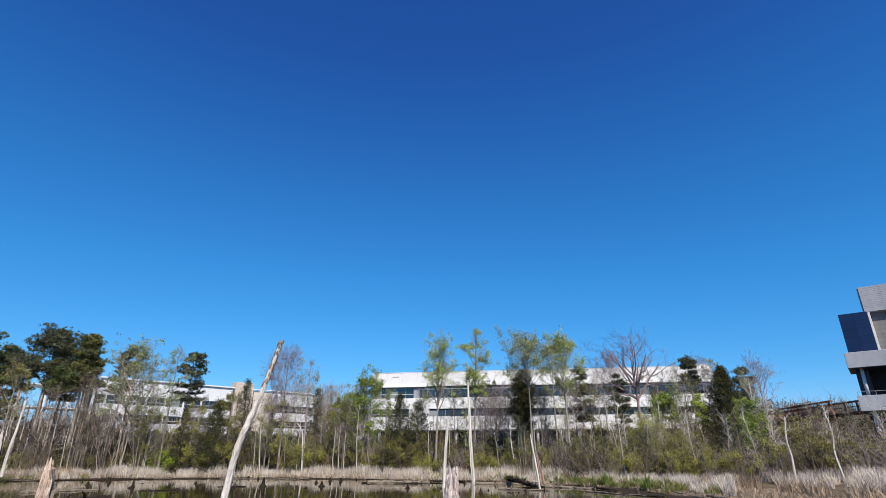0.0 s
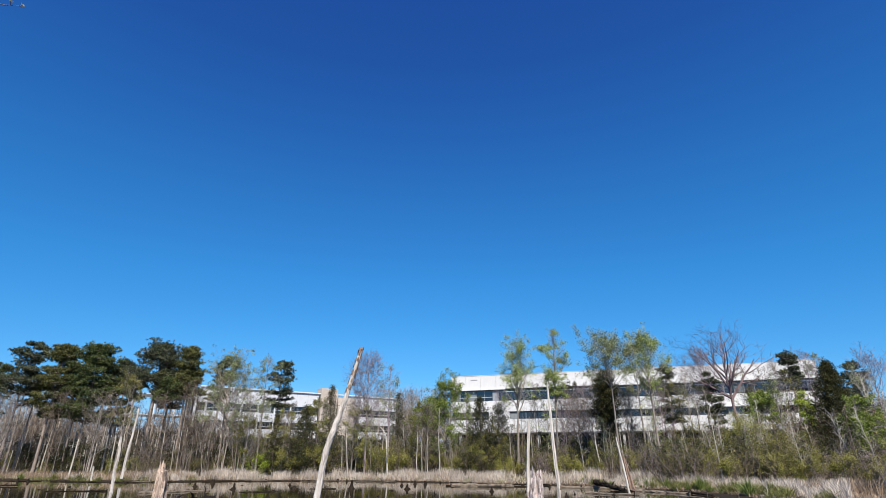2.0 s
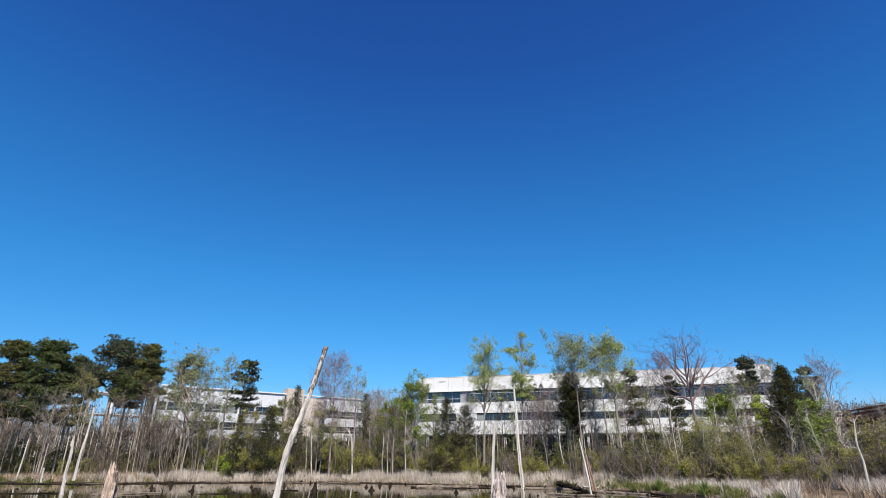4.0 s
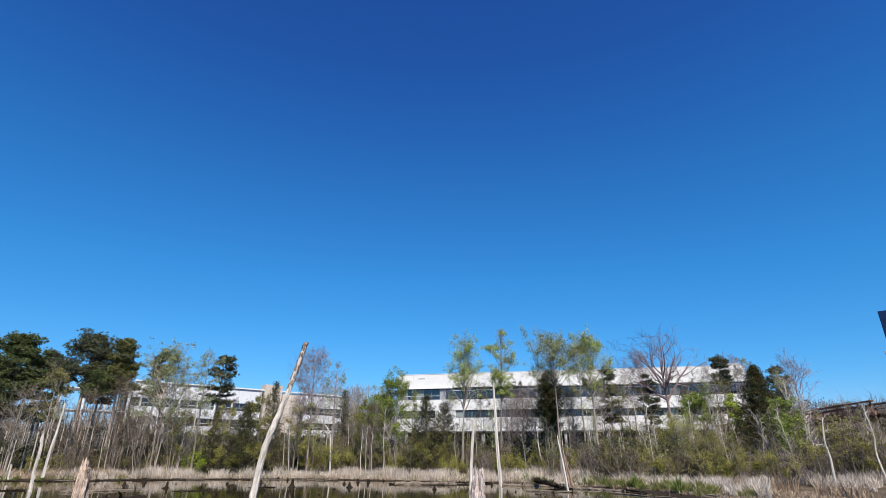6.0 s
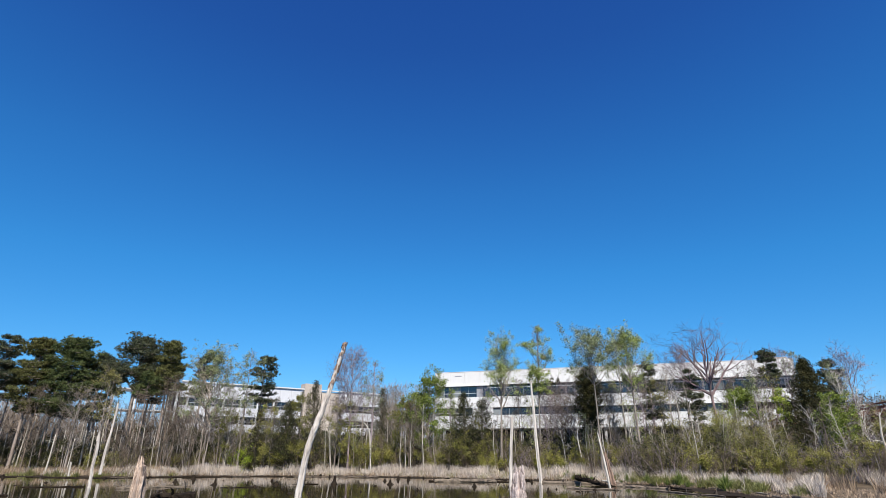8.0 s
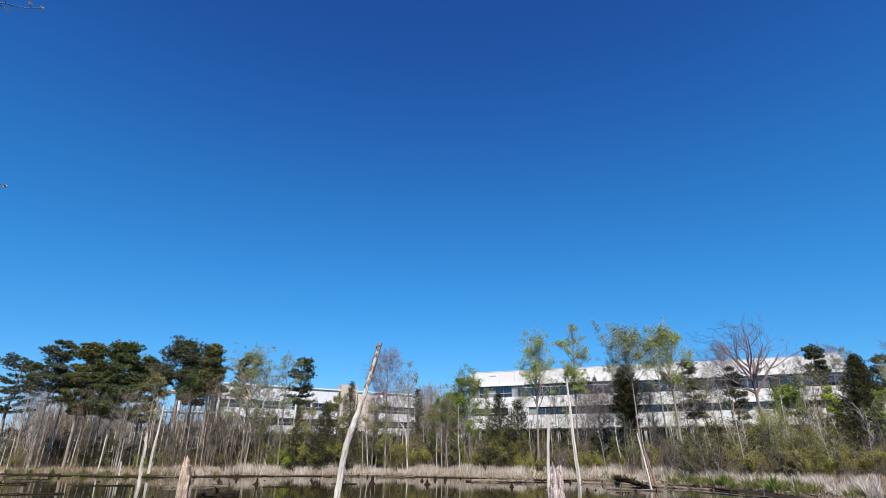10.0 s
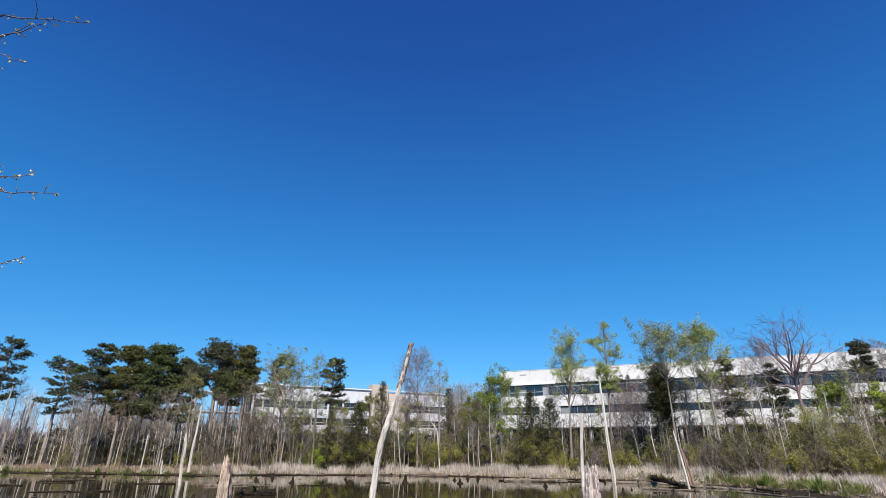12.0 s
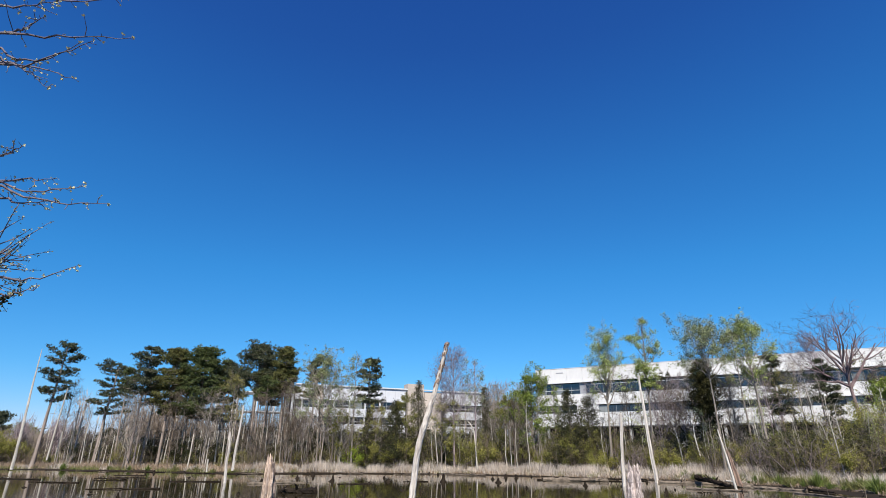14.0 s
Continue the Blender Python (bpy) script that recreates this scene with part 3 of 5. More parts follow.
def broadleaf(name, label, az, d, el, seed, crown=0.45, spread=2.2, limbs=16, depth=2, leaves=5, size=0.16, leaf=None, bark=None,
              r0=0.14, shape="round", shift=0.0, rise=0.55, kids=4, puff=0.2, stems=1, category="tree", twig=None, bare=0.0, stout=0.6):
    """A leafing or bare tree: trunk, branches and crown. el: elevation of its tip; shape: 'round', 'vase' or 'column'."""
    rng, d = random.Random(seed), behind_reeds(az, d)
    foot = on_ground(az, d)
    h = height_at(d, el) - foot.z
    tree = thing(name, foot, label, category)
    tm, tips, limb_meshes = Mesher(), [], []
    for s in range(stems):
        o = Vector((rng.uniform(-0.5, 0.5), rng.uniform(-0.3, 0.3), 0)) * (stems > 1)
        hs = h * (1 if s == 0 else rng.uniform(0.7, 0.97))
        shf = across(az, d, shift) + Vector((rng.uniform(-1, 1), rng.uniform(-1, 1), 0)) * (spread * 0.4 * (s > 0))
        pts = [p + o for p in trunk_line(rng, hs * (0.93 if shape != "vase" else 0.8), shf, 0.06)]
        n = len(pts) - 1
        tm.tube(pts, [r0 / math.sqrt(stems) * ((1.25 if i == 0 else 1) * (1 - 0.85 * i / n) + 0.03) for i in range(n + 1)], 8)
        for k in range(limbs // stems):
            t = crown + (1 - crown) * (k + rng.random()) / (limbs // stems)
            u = (t - crown) / (1 - crown)
            if shape == "column":
                reach = spread * (0.45 + 0.75 * math.sin(math.pi * min(1, u * 0.9 + 0.1)))
            elif shape == "vase":
                reach = spread * (1.15 - 0.45 * u)
            else:
                reach = spread * (0.35 + 0.85 * math.sin(math.pi * (0.18 + 0.78 * u)))
            a = 2.4 * k + rng.uniform(-0.5, 0.5)
            lift = rise + 0.8 * u * (shape != "column")
            dd = Vector((math.cos(a), math.sin(a), lift)).normalized()
            lm = Mesher()
            limb(lm, rng, along(pts, t * 0.98), dd, reach * rng.uniform(0.75, 1.2), max(0.02, r0 * (1 - 0.85 * t) * stout), depth, tips, kids=kids)
            limb_meshes.append(lm)
        tips.append((pts[-1], Vector((0, 0, 1))))
    part("trunk", tm, bark or BARK_GREY, tree, "", True)
    for lm in limb_meshes:
        part("limb", lm, twig or bark or BARK_GREY, tree)
    if leaves:
        cm = Mesher()
        for p, dd in tips:
            for _ in range(int(leaves * 1.95 * clump(p, seed, 0.85, (bare - 0.5) * 0.7) + rng.random())):
                cm.leaf(p + inside(rng, puff * 1.1), size * 0.84, rng, 0.8)
        part("crown", cm, leaf or LEAF_SPRING, tree)
    return tree


def pine(label, az, d, el, seed, crown=0.55, spread=2.6, boughs=26, clumps=9, needles=NEEDLES, r0=0.2, shift=0.0, tuft=0.40, flat=0.85,
         top_round=True, stubs=6):
    """A tall pine: long bare trunk with broken stubs, level boughs and tufts of needles in plates."""
    rng, d = random.Random(seed), behind_reeds(az, d)
    foot = on_ground(az, d)
    h = height_at(d, el) - foot.z
    tree = thing("pine_tree", foot, label, "tree")
    pts = trunk_line(rng, h * 0.97, across(az, d, shift), 0.07, 12)
    n = len(pts) - 1
    tm, cm = Mesher(), Mesher()
    tm.tube(pts, [r0 * ((1.25 if i == 0 else 1) * (1 - 0.8 * i / n) + 0.03) for i in range(n + 1)], 9)

    def tufts(p, count, s):
        """A cushion of needle tufts, flat below and domed above."""
        s *= rng.uniform(0.55, 1.25)
        for _ in range(count):
            a, f = rng.uniform(0, 6.3), math.sqrt(rng.random())
            q = p + Vector((math.cos(a) * f * s, math.sin(a) * f * s, (1 - f * f) * s * rng.uniform(-0.3, 1.0) * (0.5 + 0.5 * flat)))
            for _ in range(10):
                v = Vector((rng.gauss(0, 1), rng.gauss(0, 1), rng.gauss(0.5, 0.7))).normalized()
                cm.needle(q, v, tuft * rng.uniform(0.5, 0.95), 0.036, rng)

    levels = max(4, round(boughs / 4.2))
    for k in range(boughs):
        u = min(1.0, ((k * levels // boughs) + 0.4 + rng.gauss(0, 0.30)) / levels)  # boughs in whorls, with gaps between
        t = crown + (1 - crown) * max(0.0, u)
        reach = spread * ((1.05 - 0.75 * u) if not top_round else math.sqrt(max(0.04, 1 - ((u - 0.40) / 0.59) ** 2))) * rng.uniform(0.5, 1.08)
        a = 2.4 * k + rng.uniform(-0.6, 0.6)
        dd = Vector((math.cos(a), math.sin(a), rng.uniform(-0.12, 0.35) + (1.1 if flat > 0.5 else 0.5) * u * u)).normalized()
        p, line, bm_ = along(pts, t), [], Mesher()
        for i in range(5):
            line.append(p)
            dd = (dd + jitter(rng, 0.13) + Vector((0, 0, 0.05))).normalized()
            p = p + dd * (reach / 4)
        bm_.tube(line, [0.06 * (1 - 0.2 * i) * (1.35 - u) for i in range(5)], 4)
        for i in (2, 3, 4):
            tufts(line[i], clumps + 2, 0.6)
            side = (line[i] - line[i - 1]).cross(Vector((0, 0, 1))).normalized()
            for s in (-1, 1):
                q = line[i] + side * (s * reach * rng.uniform(0.15, 0.38)) + Vector((0, 0, 0.1))
                bm_.tube([line[i], q], [0.025, 0.012], 3)
                tufts(q, clumps + 1, 0.55)
        part("bough", bm_, BARK_PINE, tree)
    tufts(pts[-1], 16, 0.6)
    for k in range(stubs):
        t = rng.uniform(0.25, crown)
        a = rng.uniform(0, 6.3)
        p, sm = along(pts, t), Mesher()
        sm.tube([p, p + Vector((math.cos(a), math.sin(a), rng.uniform(-0.2, 0.4))) * rng.uniform(0.4, 1.5)], [0.04, 0.014], 4)
        part("branch_stub", sm, BARK_PINE, tree)
    part("trunk", tm, BARK_PINE, tree, "", True)
    part("crown", cm, needles, tree)
    return tree


def conifer(label, az, d, el, seed, width=2.4, leaf=None, density=1.0, base=0.04, name="cedar_tree", tip=0.12, oval=False):
    """A dense cone of a cedar with drooping sprays of scale leaves."""
    rng, d = random.Random(seed), behind_reeds(az, d)
    foot = on_ground(az, d)
    h = height_at(d, el) - foot.z
    tree = thing(name, foot, label, "tree")
    pts = trunk_line(rng, h * 0.98, (0, 0), 0.04)
    tm, bm_, cm = Mesher(), Mesher(), Mesher()
    n = len(pts) - 1
    tm.tube(pts, [0.16 * (1 - 0.9 * i / n) + 0.01 for i in range(n + 1)], 7)
    count = int(150 * density * h / 8)
    for k in range(count):
        u = (k + rng.random()) / count
        t = base + (1 - base) * u
        reach = width * ((1 - u) ** 0.75 + tip) * rng.uniform(0.55, 1.15)
        a = 2.4 * k + rng.uniform(-0.7, 0.7)
        p = along(pts, t)
        reach = min(reach, width * ((1 - u) ** 0.9 + tip) * 1.05)
        if oval:
            reach = width * math.sqrt(max(0.02, 1 - ((u - 0.45) / 0.56) ** 2)) * rng.uniform(0.35, 1.15) * (1 + 0.35 * noise.noise((a, u * 5, seed)))
        q = p + Vector((math.cos(a) * reach, math.sin(a) * reach, reach * rng.uniform(0.15, 0.6)))
        bm_.tube([p, p.lerp(q, 0.5) - Vector((0, 0, 0.05)), q], [0.03, 0.02, 0.008], 3)
        for _ in range(int(52 * density * (0.35 + reach / width))):
            f = rng.uniform(0.3, 1.02)
            cm.leaf(p.lerp(q, f) + jitter(rng, 0.13), 0.145, rng, 0.45)
    part("trunk", tm, BARK_DARK, tree, "", True)
    tagged(part("branchwork", bm_, BARK_DARK, tree), kind="stuff")
    part("crown", cm, leaf or CEDAR, tree)
    return tree


# pines of the grove across the pond
pine("slender pine with open crown of dark tufts", 53.5, 97, 9.1, 11, 0.48, 3.2, 28, 6, NEEDLES_BLUE, 0.27, 0.6, flat=0.3)
pine("leaning pine with layered plates of needles", 49.3, 93, 7.75, 12, 0.48, 3.3, 24, 6, NEEDLES_BLUE, 0.26, 0.5, flat=0.2)
pine("tall pine with wide layered crown", 46.75, 86, 9.5, 13, 0.50, 3.3, 36, 6, NEEDLES_BLUE, 0.21, 0.3, flat=0.3)
pine("tall pine with bronzed dense crown", 44.35, 84, 9.3, 14, 0.43, 2.7, 54, 9, NEEDLES_OLD, 0.2, 0.2, flat=0.6)
pine("bulky dark pine with full rounded crown", 41.65, 82, 9.2, 15, 0.40, 3.7, 70, 12, NEEDLES, 0.22)
pine("dark pine behind the grove edge", 39.5, 90, 8.4, 16, 0.42, 3.1, 42, 8, NEEDLES_BLUE, 0.25)
pine("round-topped tall pine with bare trunk", 36.6, 78, 10.05, 17, 0.64, 3.4, 44, 8, NEEDLES_BLUE, 0.23)
pine("tall pine with pointed bronzed crown", 33.9, 76, 10.1, 18, 0.58, 3.1, 44, 7, NEEDLES_OLD, 0.22, -0.2, flat=0.6, top_round=False)
pine("pine with dark trunk inside the grove", 35.3, 84, 8.6, 19, 0.55, 2.4, 28, 7, NEEDLES_BLUE, 0.22)
pine("narrow pine beside the shaded office", 30.9, 80, 9.2, 20, 0.62, 1.8, 22, 6, NEEDLES_BLUE, 0.19)
pine("dark-tufted pine before the shaded office", 25.3, 72, 9.3, 21, 0.56, 2.2, 24, 5, NEEDLES_BLUE, 0.17, -0.1, flat=0.45)
pine("young dark pine before the white office", -14.3, 74, 8.8, 22, 0.32, 1.5, 24, 4, NEEDLES_BLUE, 0.14, flat=0.4)
pine("ragged dark pine before the white office", -18.0, 72, 7.6, 23, 0.3, 1.4, 24, 4, NEEDLES_BLUE, 0.13, flat=0.4)
pine("bare-trunked pine with small dark crown", -24.7, 66, 9.1, 24, 0.74, 1.1, 12, 4, NEEDLES_BLUE, 0.14, 0.3, flat=0.5)
pine("dark pine beside the big cedar", -29.4, 74, 7.6, 25, 0.6, 1.2, 18, 5, NEEDLES_BLUE, 0.2)

pine("distant dark pine beside the pond", 56.4, 126, 2.9, 26, 0.2, 2.6, 30, 8, NEEDLES_BLUE, 0.2)
conifer("distant round green tree beyond the pond", 54.8, 132, 2.2, 27, 3.0, LEAF_GREEN, 1.6, name="green_tree", oval=True)

grove_rng = random.Random(61)
for k in range(11):  # slim pines standing close inside the grove
    az = 33.0 + 15.5 * (k + grove_rng.random()) / 11
    pine("slim straight pine with small crown inside the grove", az, 70 + 0.9 * (az - 33) + grove_rng.uniform(2, 14), grove_rng.uniform(6.4, 8.6), 300 + k, 0.76, 1.3, 11, 4,
         grove_rng.choice((NEEDLES, NEEDLES_BLUE, NEEDLES_OLD)), 0.15, grove_rng.uniform(-0.3, 0.3), stubs=9)

# cedars
conifer("big dark cone-shaped cedar with bronze tint", -27.7, 58, 8.0, 31, 3.7, density=2.4, tip=0.03)
conifer("narrow very dark cedar before white office", -8.4, 60, 8.5, 32, 1.6, density=1.9, base=0.3, oval=True)
conifer("dark cedar before shaded office", 22.3, 62, 5.1, 33, 2.8, LEAF_DARK, 1.4)
conifer("small dark cedar by the grove", 25.2, 62, 4.3, 34, 1.5)
conifer("slim cedar beside the stair tower", 20.0, 68, 7.2, 35, 2.0, LEAF_DARK)
conifer("dark reddish cedar before white office", 4.5, 62, 6.1, 36, 2.9, LEAF_DARK, 1.3, tip=0.1)
conifer("small ragged cedar before white office", 2.6, 63, 5.4, 37, 2.8, LEAF_DARK, 1.1, tip=0.14)
conifer("dark cedar behind bare trees", 13.0, 72, 6.6, 38, 2.4, LEAF_DARK)

# leafing and bare trees
broadleaf("ash_tree", "grey-green half-leafed tree with several stems", 30.0, 62, 9.5, 41, 0.38, 3.2, 54, 2, 7, 0.155, LEAF_PALE, TWIG_TAN, 0.15, stems=3, bare=0.42, puff=0.22, stout=0.85)
broadleaf("poplar_tree", "thin tall tree with sparse new leaves", 26.75, 64, 10.7, 42, 0.45, 1.4, 24, 2, 3, 0.15, LEAF_PALE, BARK_GREY, 0.13, "column", bare=0.3)
broadleaf("maple_tree", "bare tree with fine mauve twigs", 16.3, 64, 10.3, 43, 0.36, 2.4, 44, 3, 0, bark=TWIG_MAUVE, r0=0.13, kids=5)
broadleaf("maple_tree", "slim tree with mauve twigs and grey-green tip", 14.1, 63, 10.05, 44, 0.45, 1.5, 26, 2, 2, 0.13, LEAF_PALE, TWIG_MAUVE, 0.12, "column", bare=0.4)
broadleaf("maple_tree", "low bare grey tree with fine twigs", 11.8, 66, 6.6, 45, 0.35, 1.9, 24, 3, 0, bark=BARK_GREY, r0=0.1)
broadleaf("tulip_tree", "broad green tree coming into leaf", 8.5, 64, 7.7, 46, 0.30, 2.7, 46, 2, 9, 0.17, LEAF_MID, BARK_GREY, 0.15, stems=2, puff=0.28, bare=0.3, stout=0.85)
broadleaf("tulip_tree", "tall tree with upswept limbs and yellow-green leaves", 0.8, 60, 13.5, 47, 0.50, 2.5, 30, 2, 8, 0.135, LEAF_SPRING, BARK_GREY, 0.15, "vase", 0.5, rise=1.35, bare=0.36, puff=0.24, stout=0.95)
broadleaf("tulip_tree", "narrow tall tree with clumps of fresh leaves", -3.1, 60, 13.8, 48, 0.50, 1.35, 34, 2, 8, 0.135, LEAF_SPRING, BARK_GREY, 0.13, "column", 0.5, rise=0.8, bare=0.38, puff=0.23, stout=0.95)
broadleaf("sycamore_tree", "tall pale-trunked tree with wide grey-green crown", -9.1, 50, 12.5, 49, 0.74, 3.0, 26, 2, 8, 0.14, LEAF_PALE, BARK_GREY, 0.115, "vase", 0.0, rise=0.75, bare=0.15, puff=0.26, stout=1.0)
broadleaf("sycamore_tree", "tall tree with clumped spring leaves", -12.9, 54, 12.2, 50, 0.58, 2.0, 26, 2, 8, 0.135, LEAF_SPRING, BARK_GREY, 0.13, "round", -0.2, rise=0.9, bare=0.36, puff=0.24, stout=0.95)
broadleaf("sycamore_tree", "tree with grey-green leaves behind another", -11.6, 62, 11.6, 51, 0.55, 1.6, 20, 2, 5, 0.15, LEAF_PALE, BARK_GREY, 0.12, "column", bare=0.5, puff=0.22, stout=0.85)
broadleaf("oak_tree", "large bare tree with mauve spreading limbs", -20.0, 60, 11.1, 52, 0.64, 4.2, 12, 3, 0, bark=BARK_OAK, r0=0.24, shape="vase", shift=-0.4, rise=0.8, kids=4, stout=1.55)
broadleaf("maple_tree", "bare tree with a haze of mauve twigs", -17.5, 74, 9.7, 53, 0.45, 2.6, 30, 3, 0, bark=TWIG_MAUVE, r0=0.11, kids=5)
broadleaf("maple_tree", "bare mauve-twigged tree by the cedar", -26.2, 76, 9.0, 54, 0.5, 2.0, 22, 3, 0, bark=TWIG_MAUVE, r0=0.12)
broadleaf("maple_tree", "bare pale tree with fanned mauve twigs", -30.6, 62, 8.3, 55, 0.4, 2.0, 24, 3, 0, bark=TWIG_MAUVE, r0=0.11)
broadleaf("maple_tree", "thin bare tree with upswept twigs", -29.8, 58, 7.2, 56, 0.35, 1.5, 20, 2, 2, 0.12, LEAF_PALE, BARK_PALE, 0.1, bare=0.5)
broadleaf("dogwood_tree", "small fresh green tree at the cedar's foot", -29.0, 52, 4.7, 57, 0.15, 1.2, 34, 2, 8, 0.14, LEAF_MID, BARK_GREY, 0.09)
broadleaf("dogwood_tree", "small bright green tree before the office", -22.3, 60, 5.4, 58, 0.64, 1.3, 18, 2, 7, 0.15, LEAF_MID, BARK_GREY, 0.08)
broadleaf("dogwood_tree", "slim yellow-green tree before the office", -25.3, 62, 6.0, 59, 0.5, 0.6, 12, 2, 4, 0.14, LEAF_LIME, BARK_GREY, 0.06, "column")
broadleaf("willow_tree", "olive-leafed tree with arching twigs", -20.6, 52, 2.6, 60, 0.2, 2.0, 24, 2, 6, 0.09, LEAF_YELLOW, BARK_GREY, 0.1, bare=0.3)
broadleaf("willow_tree", "pale tree with thin olive leaves", -23.4, 56, 7.0, 61, 0.35, 1.1, 18, 2, 2, 0.13, LEAF_PALE, BARK_GREY, 0.1, bare=0.4)
broadleaf("poplar_tree", "spindly tree with tiny new leaves", -26.9, 80, 8.9, 62, 0.6, 1.2, 14, 2, 3, 0.14, LEAF_PALE, BARK_GREY, 0.09)
broadleaf("cherry_tree", "pale pinkish blossoming tree before the office", 6.0, 66, 6.5, 63, 0.4, 1.3, 20, 2, 3, 0.13, LEAF_PALE, TWIG_MAUVE, 0.09, bare=0.3)
broadleaf("ash_tree", "brownish thicket tree with bare twigs", -5.5, 64, 6.4, 64, 0.25, 2.2, 30, 3, 0, bark=TWIG_BROWN, r0=0.09)
broadleaf("ash_tree", "low brown tree with dense bare twigs", -4.0, 62, 5.4, 73, 0.25, 2.2, 26, 3, 0, bark=TWIG_MAUVE, r0=0.08)
broadleaf("ash_tree", "low brown tree with dense bare twigs", -6.8, 61, 5.6, 74, 0.25, 2.2, 26, 3, 0, bark=TWIG_BROWN, r0=0.08)
broadleaf("ash_tree", "grey bare tree standing before the office", -10.7, 58, 6.4, 65, 0.25, 1.3, 30, 3, 0, bark=TWIG_TAN, r0=0.08, shape="column", rise=1.6)
broadleaf("ash_tree", "dull green tree between the pines", 38.6, 70, 7.4, 66, 0.45, 2.0, 24, 2, 4, 0.13, LEAF_OLIVE, BARK_GREY, 0.12, bare=0.35)
broadleaf("ash_tree", "grey bare tree behind slender pines", 51.9, 98, 6.2, 67, 0.4, 1.8, 20, 3, 0, bark=BARK_GREY, r0=0.11)
broadleaf("ash_tree", "bare twiggy tree at the grove's edge", 47.6, 100, 6.8, 68, 0.35, 2.6, 28, 3, 0, bark=BARK_GREY, r0=0.12)
broadleaf("ash_tree", "bare brown tree under the pines", 32.6, 64, 5.8, 69, 0.3, 2.2, 26, 3, 0, bark=TWIG_BROWN, r0=0.09)

broadleaf("willow_tree", "broad pale olive tree in fine new leaf", -17.6, 53, 2.4, 70, 0.15, 1.9, 26, 2, 5, 0.10, LEAF_YELLOW, BARK_GREY, 0.09, stems=3, bare=0.2)
broadleaf("willow_tree", "low spreading tree in pale olive leaf", -23.0, 50, 1.6, 71, 0.15, 1.8, 26, 2, 5, 0.10, LEAF_OLIVE, BARK_GREY, 0.09, stems=3, bare=0.2)
broadleaf("willow_tree", "low yellow-olive tree before the footbridge", -33.2, 52, 1.6, 72, 0.15, 1.8, 30, 2, 8, 0.10, LEAF_OLIVE, BARK_GREY, 0.08, stems=3, bare=0.2)
for k, (az, d, el, w) in enumerate(((-4.4, 66, 7.2, 1.9), (-6.2, 62, 7.4, 1.8), (-7.2, 68, 8.6, 1.5), (-10.2, 58, 7.0, 1.3), (-13.4, 60, 7.2, 1.5), (-16.0, 66, 8.2, 1.6),
                                    (-1.2, 64, 7.6, 1.5), (2.2, 66, 6.8, 1.6), (-23.6, 66, 8.6, 1.6), (-21.5, 62, 6.9, 1.5))):
    broadleaf("ash_tree", "thin bare tree with a haze of fine twigs", az, d, el, 260 + k, 0.28, w, 19, 3, 0, bark=(TWIG_BROWN, TWIG_MAUVE, TWIG_TAN)[k % 3], r0=0.075, kids=4, stout=0.6, rise=0.9)
for k, (az, d, el, w) in enumerate(((21.2, 62, 6.0, 1.5), (17.2, 63, 5.6, 1.5), (10.6, 64, 5.4, 1.4), (24.4, 61, 4.6, 1.4), (28.0, 62, 4.0, 1.6))):
    broadleaf("dogwood_tree", "slim yellow-green tree in fresh small leaf", az, d, el, 280 + k, 0.2, w, 26, 2, 5, 0.13, LEAF_YELLOW if k % 2 else LEAF_GREEN, BARK_GREY, 0.07, "column", bare=0.25)
for k, (az, d, el, w) in enumerate(((-10.6, 66, 7.4, 1.5), (-13.7, 68, 8.2, 1.4), (-15.3, 64, 7.6, 1.6), (-16.6, 70, 8.4, 1.4), (-20.9, 66, 7.7, 1.6),
                                    (-22.6, 70, 8.3, 1.5), (-24.2, 64, 8.0, 1.4), (-25.4, 68, 8.4, 1.3), (-1.5, 66, 6.8, 1.4), (-5.0, 70, 8.0, 1.3))):
    broadleaf("holly_tree", "thin-stemmed tree with scattered small dark leaves", az, d, el, 200 + k, 0.25, w, 24, 2, 3, 0.13, LEAF_DARK if k % 2 else LEAF_OLIVE, BARK_DARK, 0.07,
              "column", bare=0.55, puff=0.15)
for k, (az, d, el, w) in enumerate(((33.4, 66, 7.0, 1.9), (28.4, 63, 7.0, 1.6), (36.0, 68, 5.6, 1.9), (40.5, 72, 5.4, 2.0), (43.5, 78, 5.4, 2.0), (47.0, 84, 5.0, 2.2),
                                    (23.8, 60, 5.6, 1.4), (17.6, 60, 5.8, 1.4), (10.2, 62, 5.0, 1.6))):
    broadleaf("ash_tree", "grey bare forked tree with dense fine twigs", az, d, el, 230 + k, 0.22, w, 22, 3, 0, bark=BARK_GREY if k % 2 else TWIG_BROWN, r0=0.085, stout=0.7)


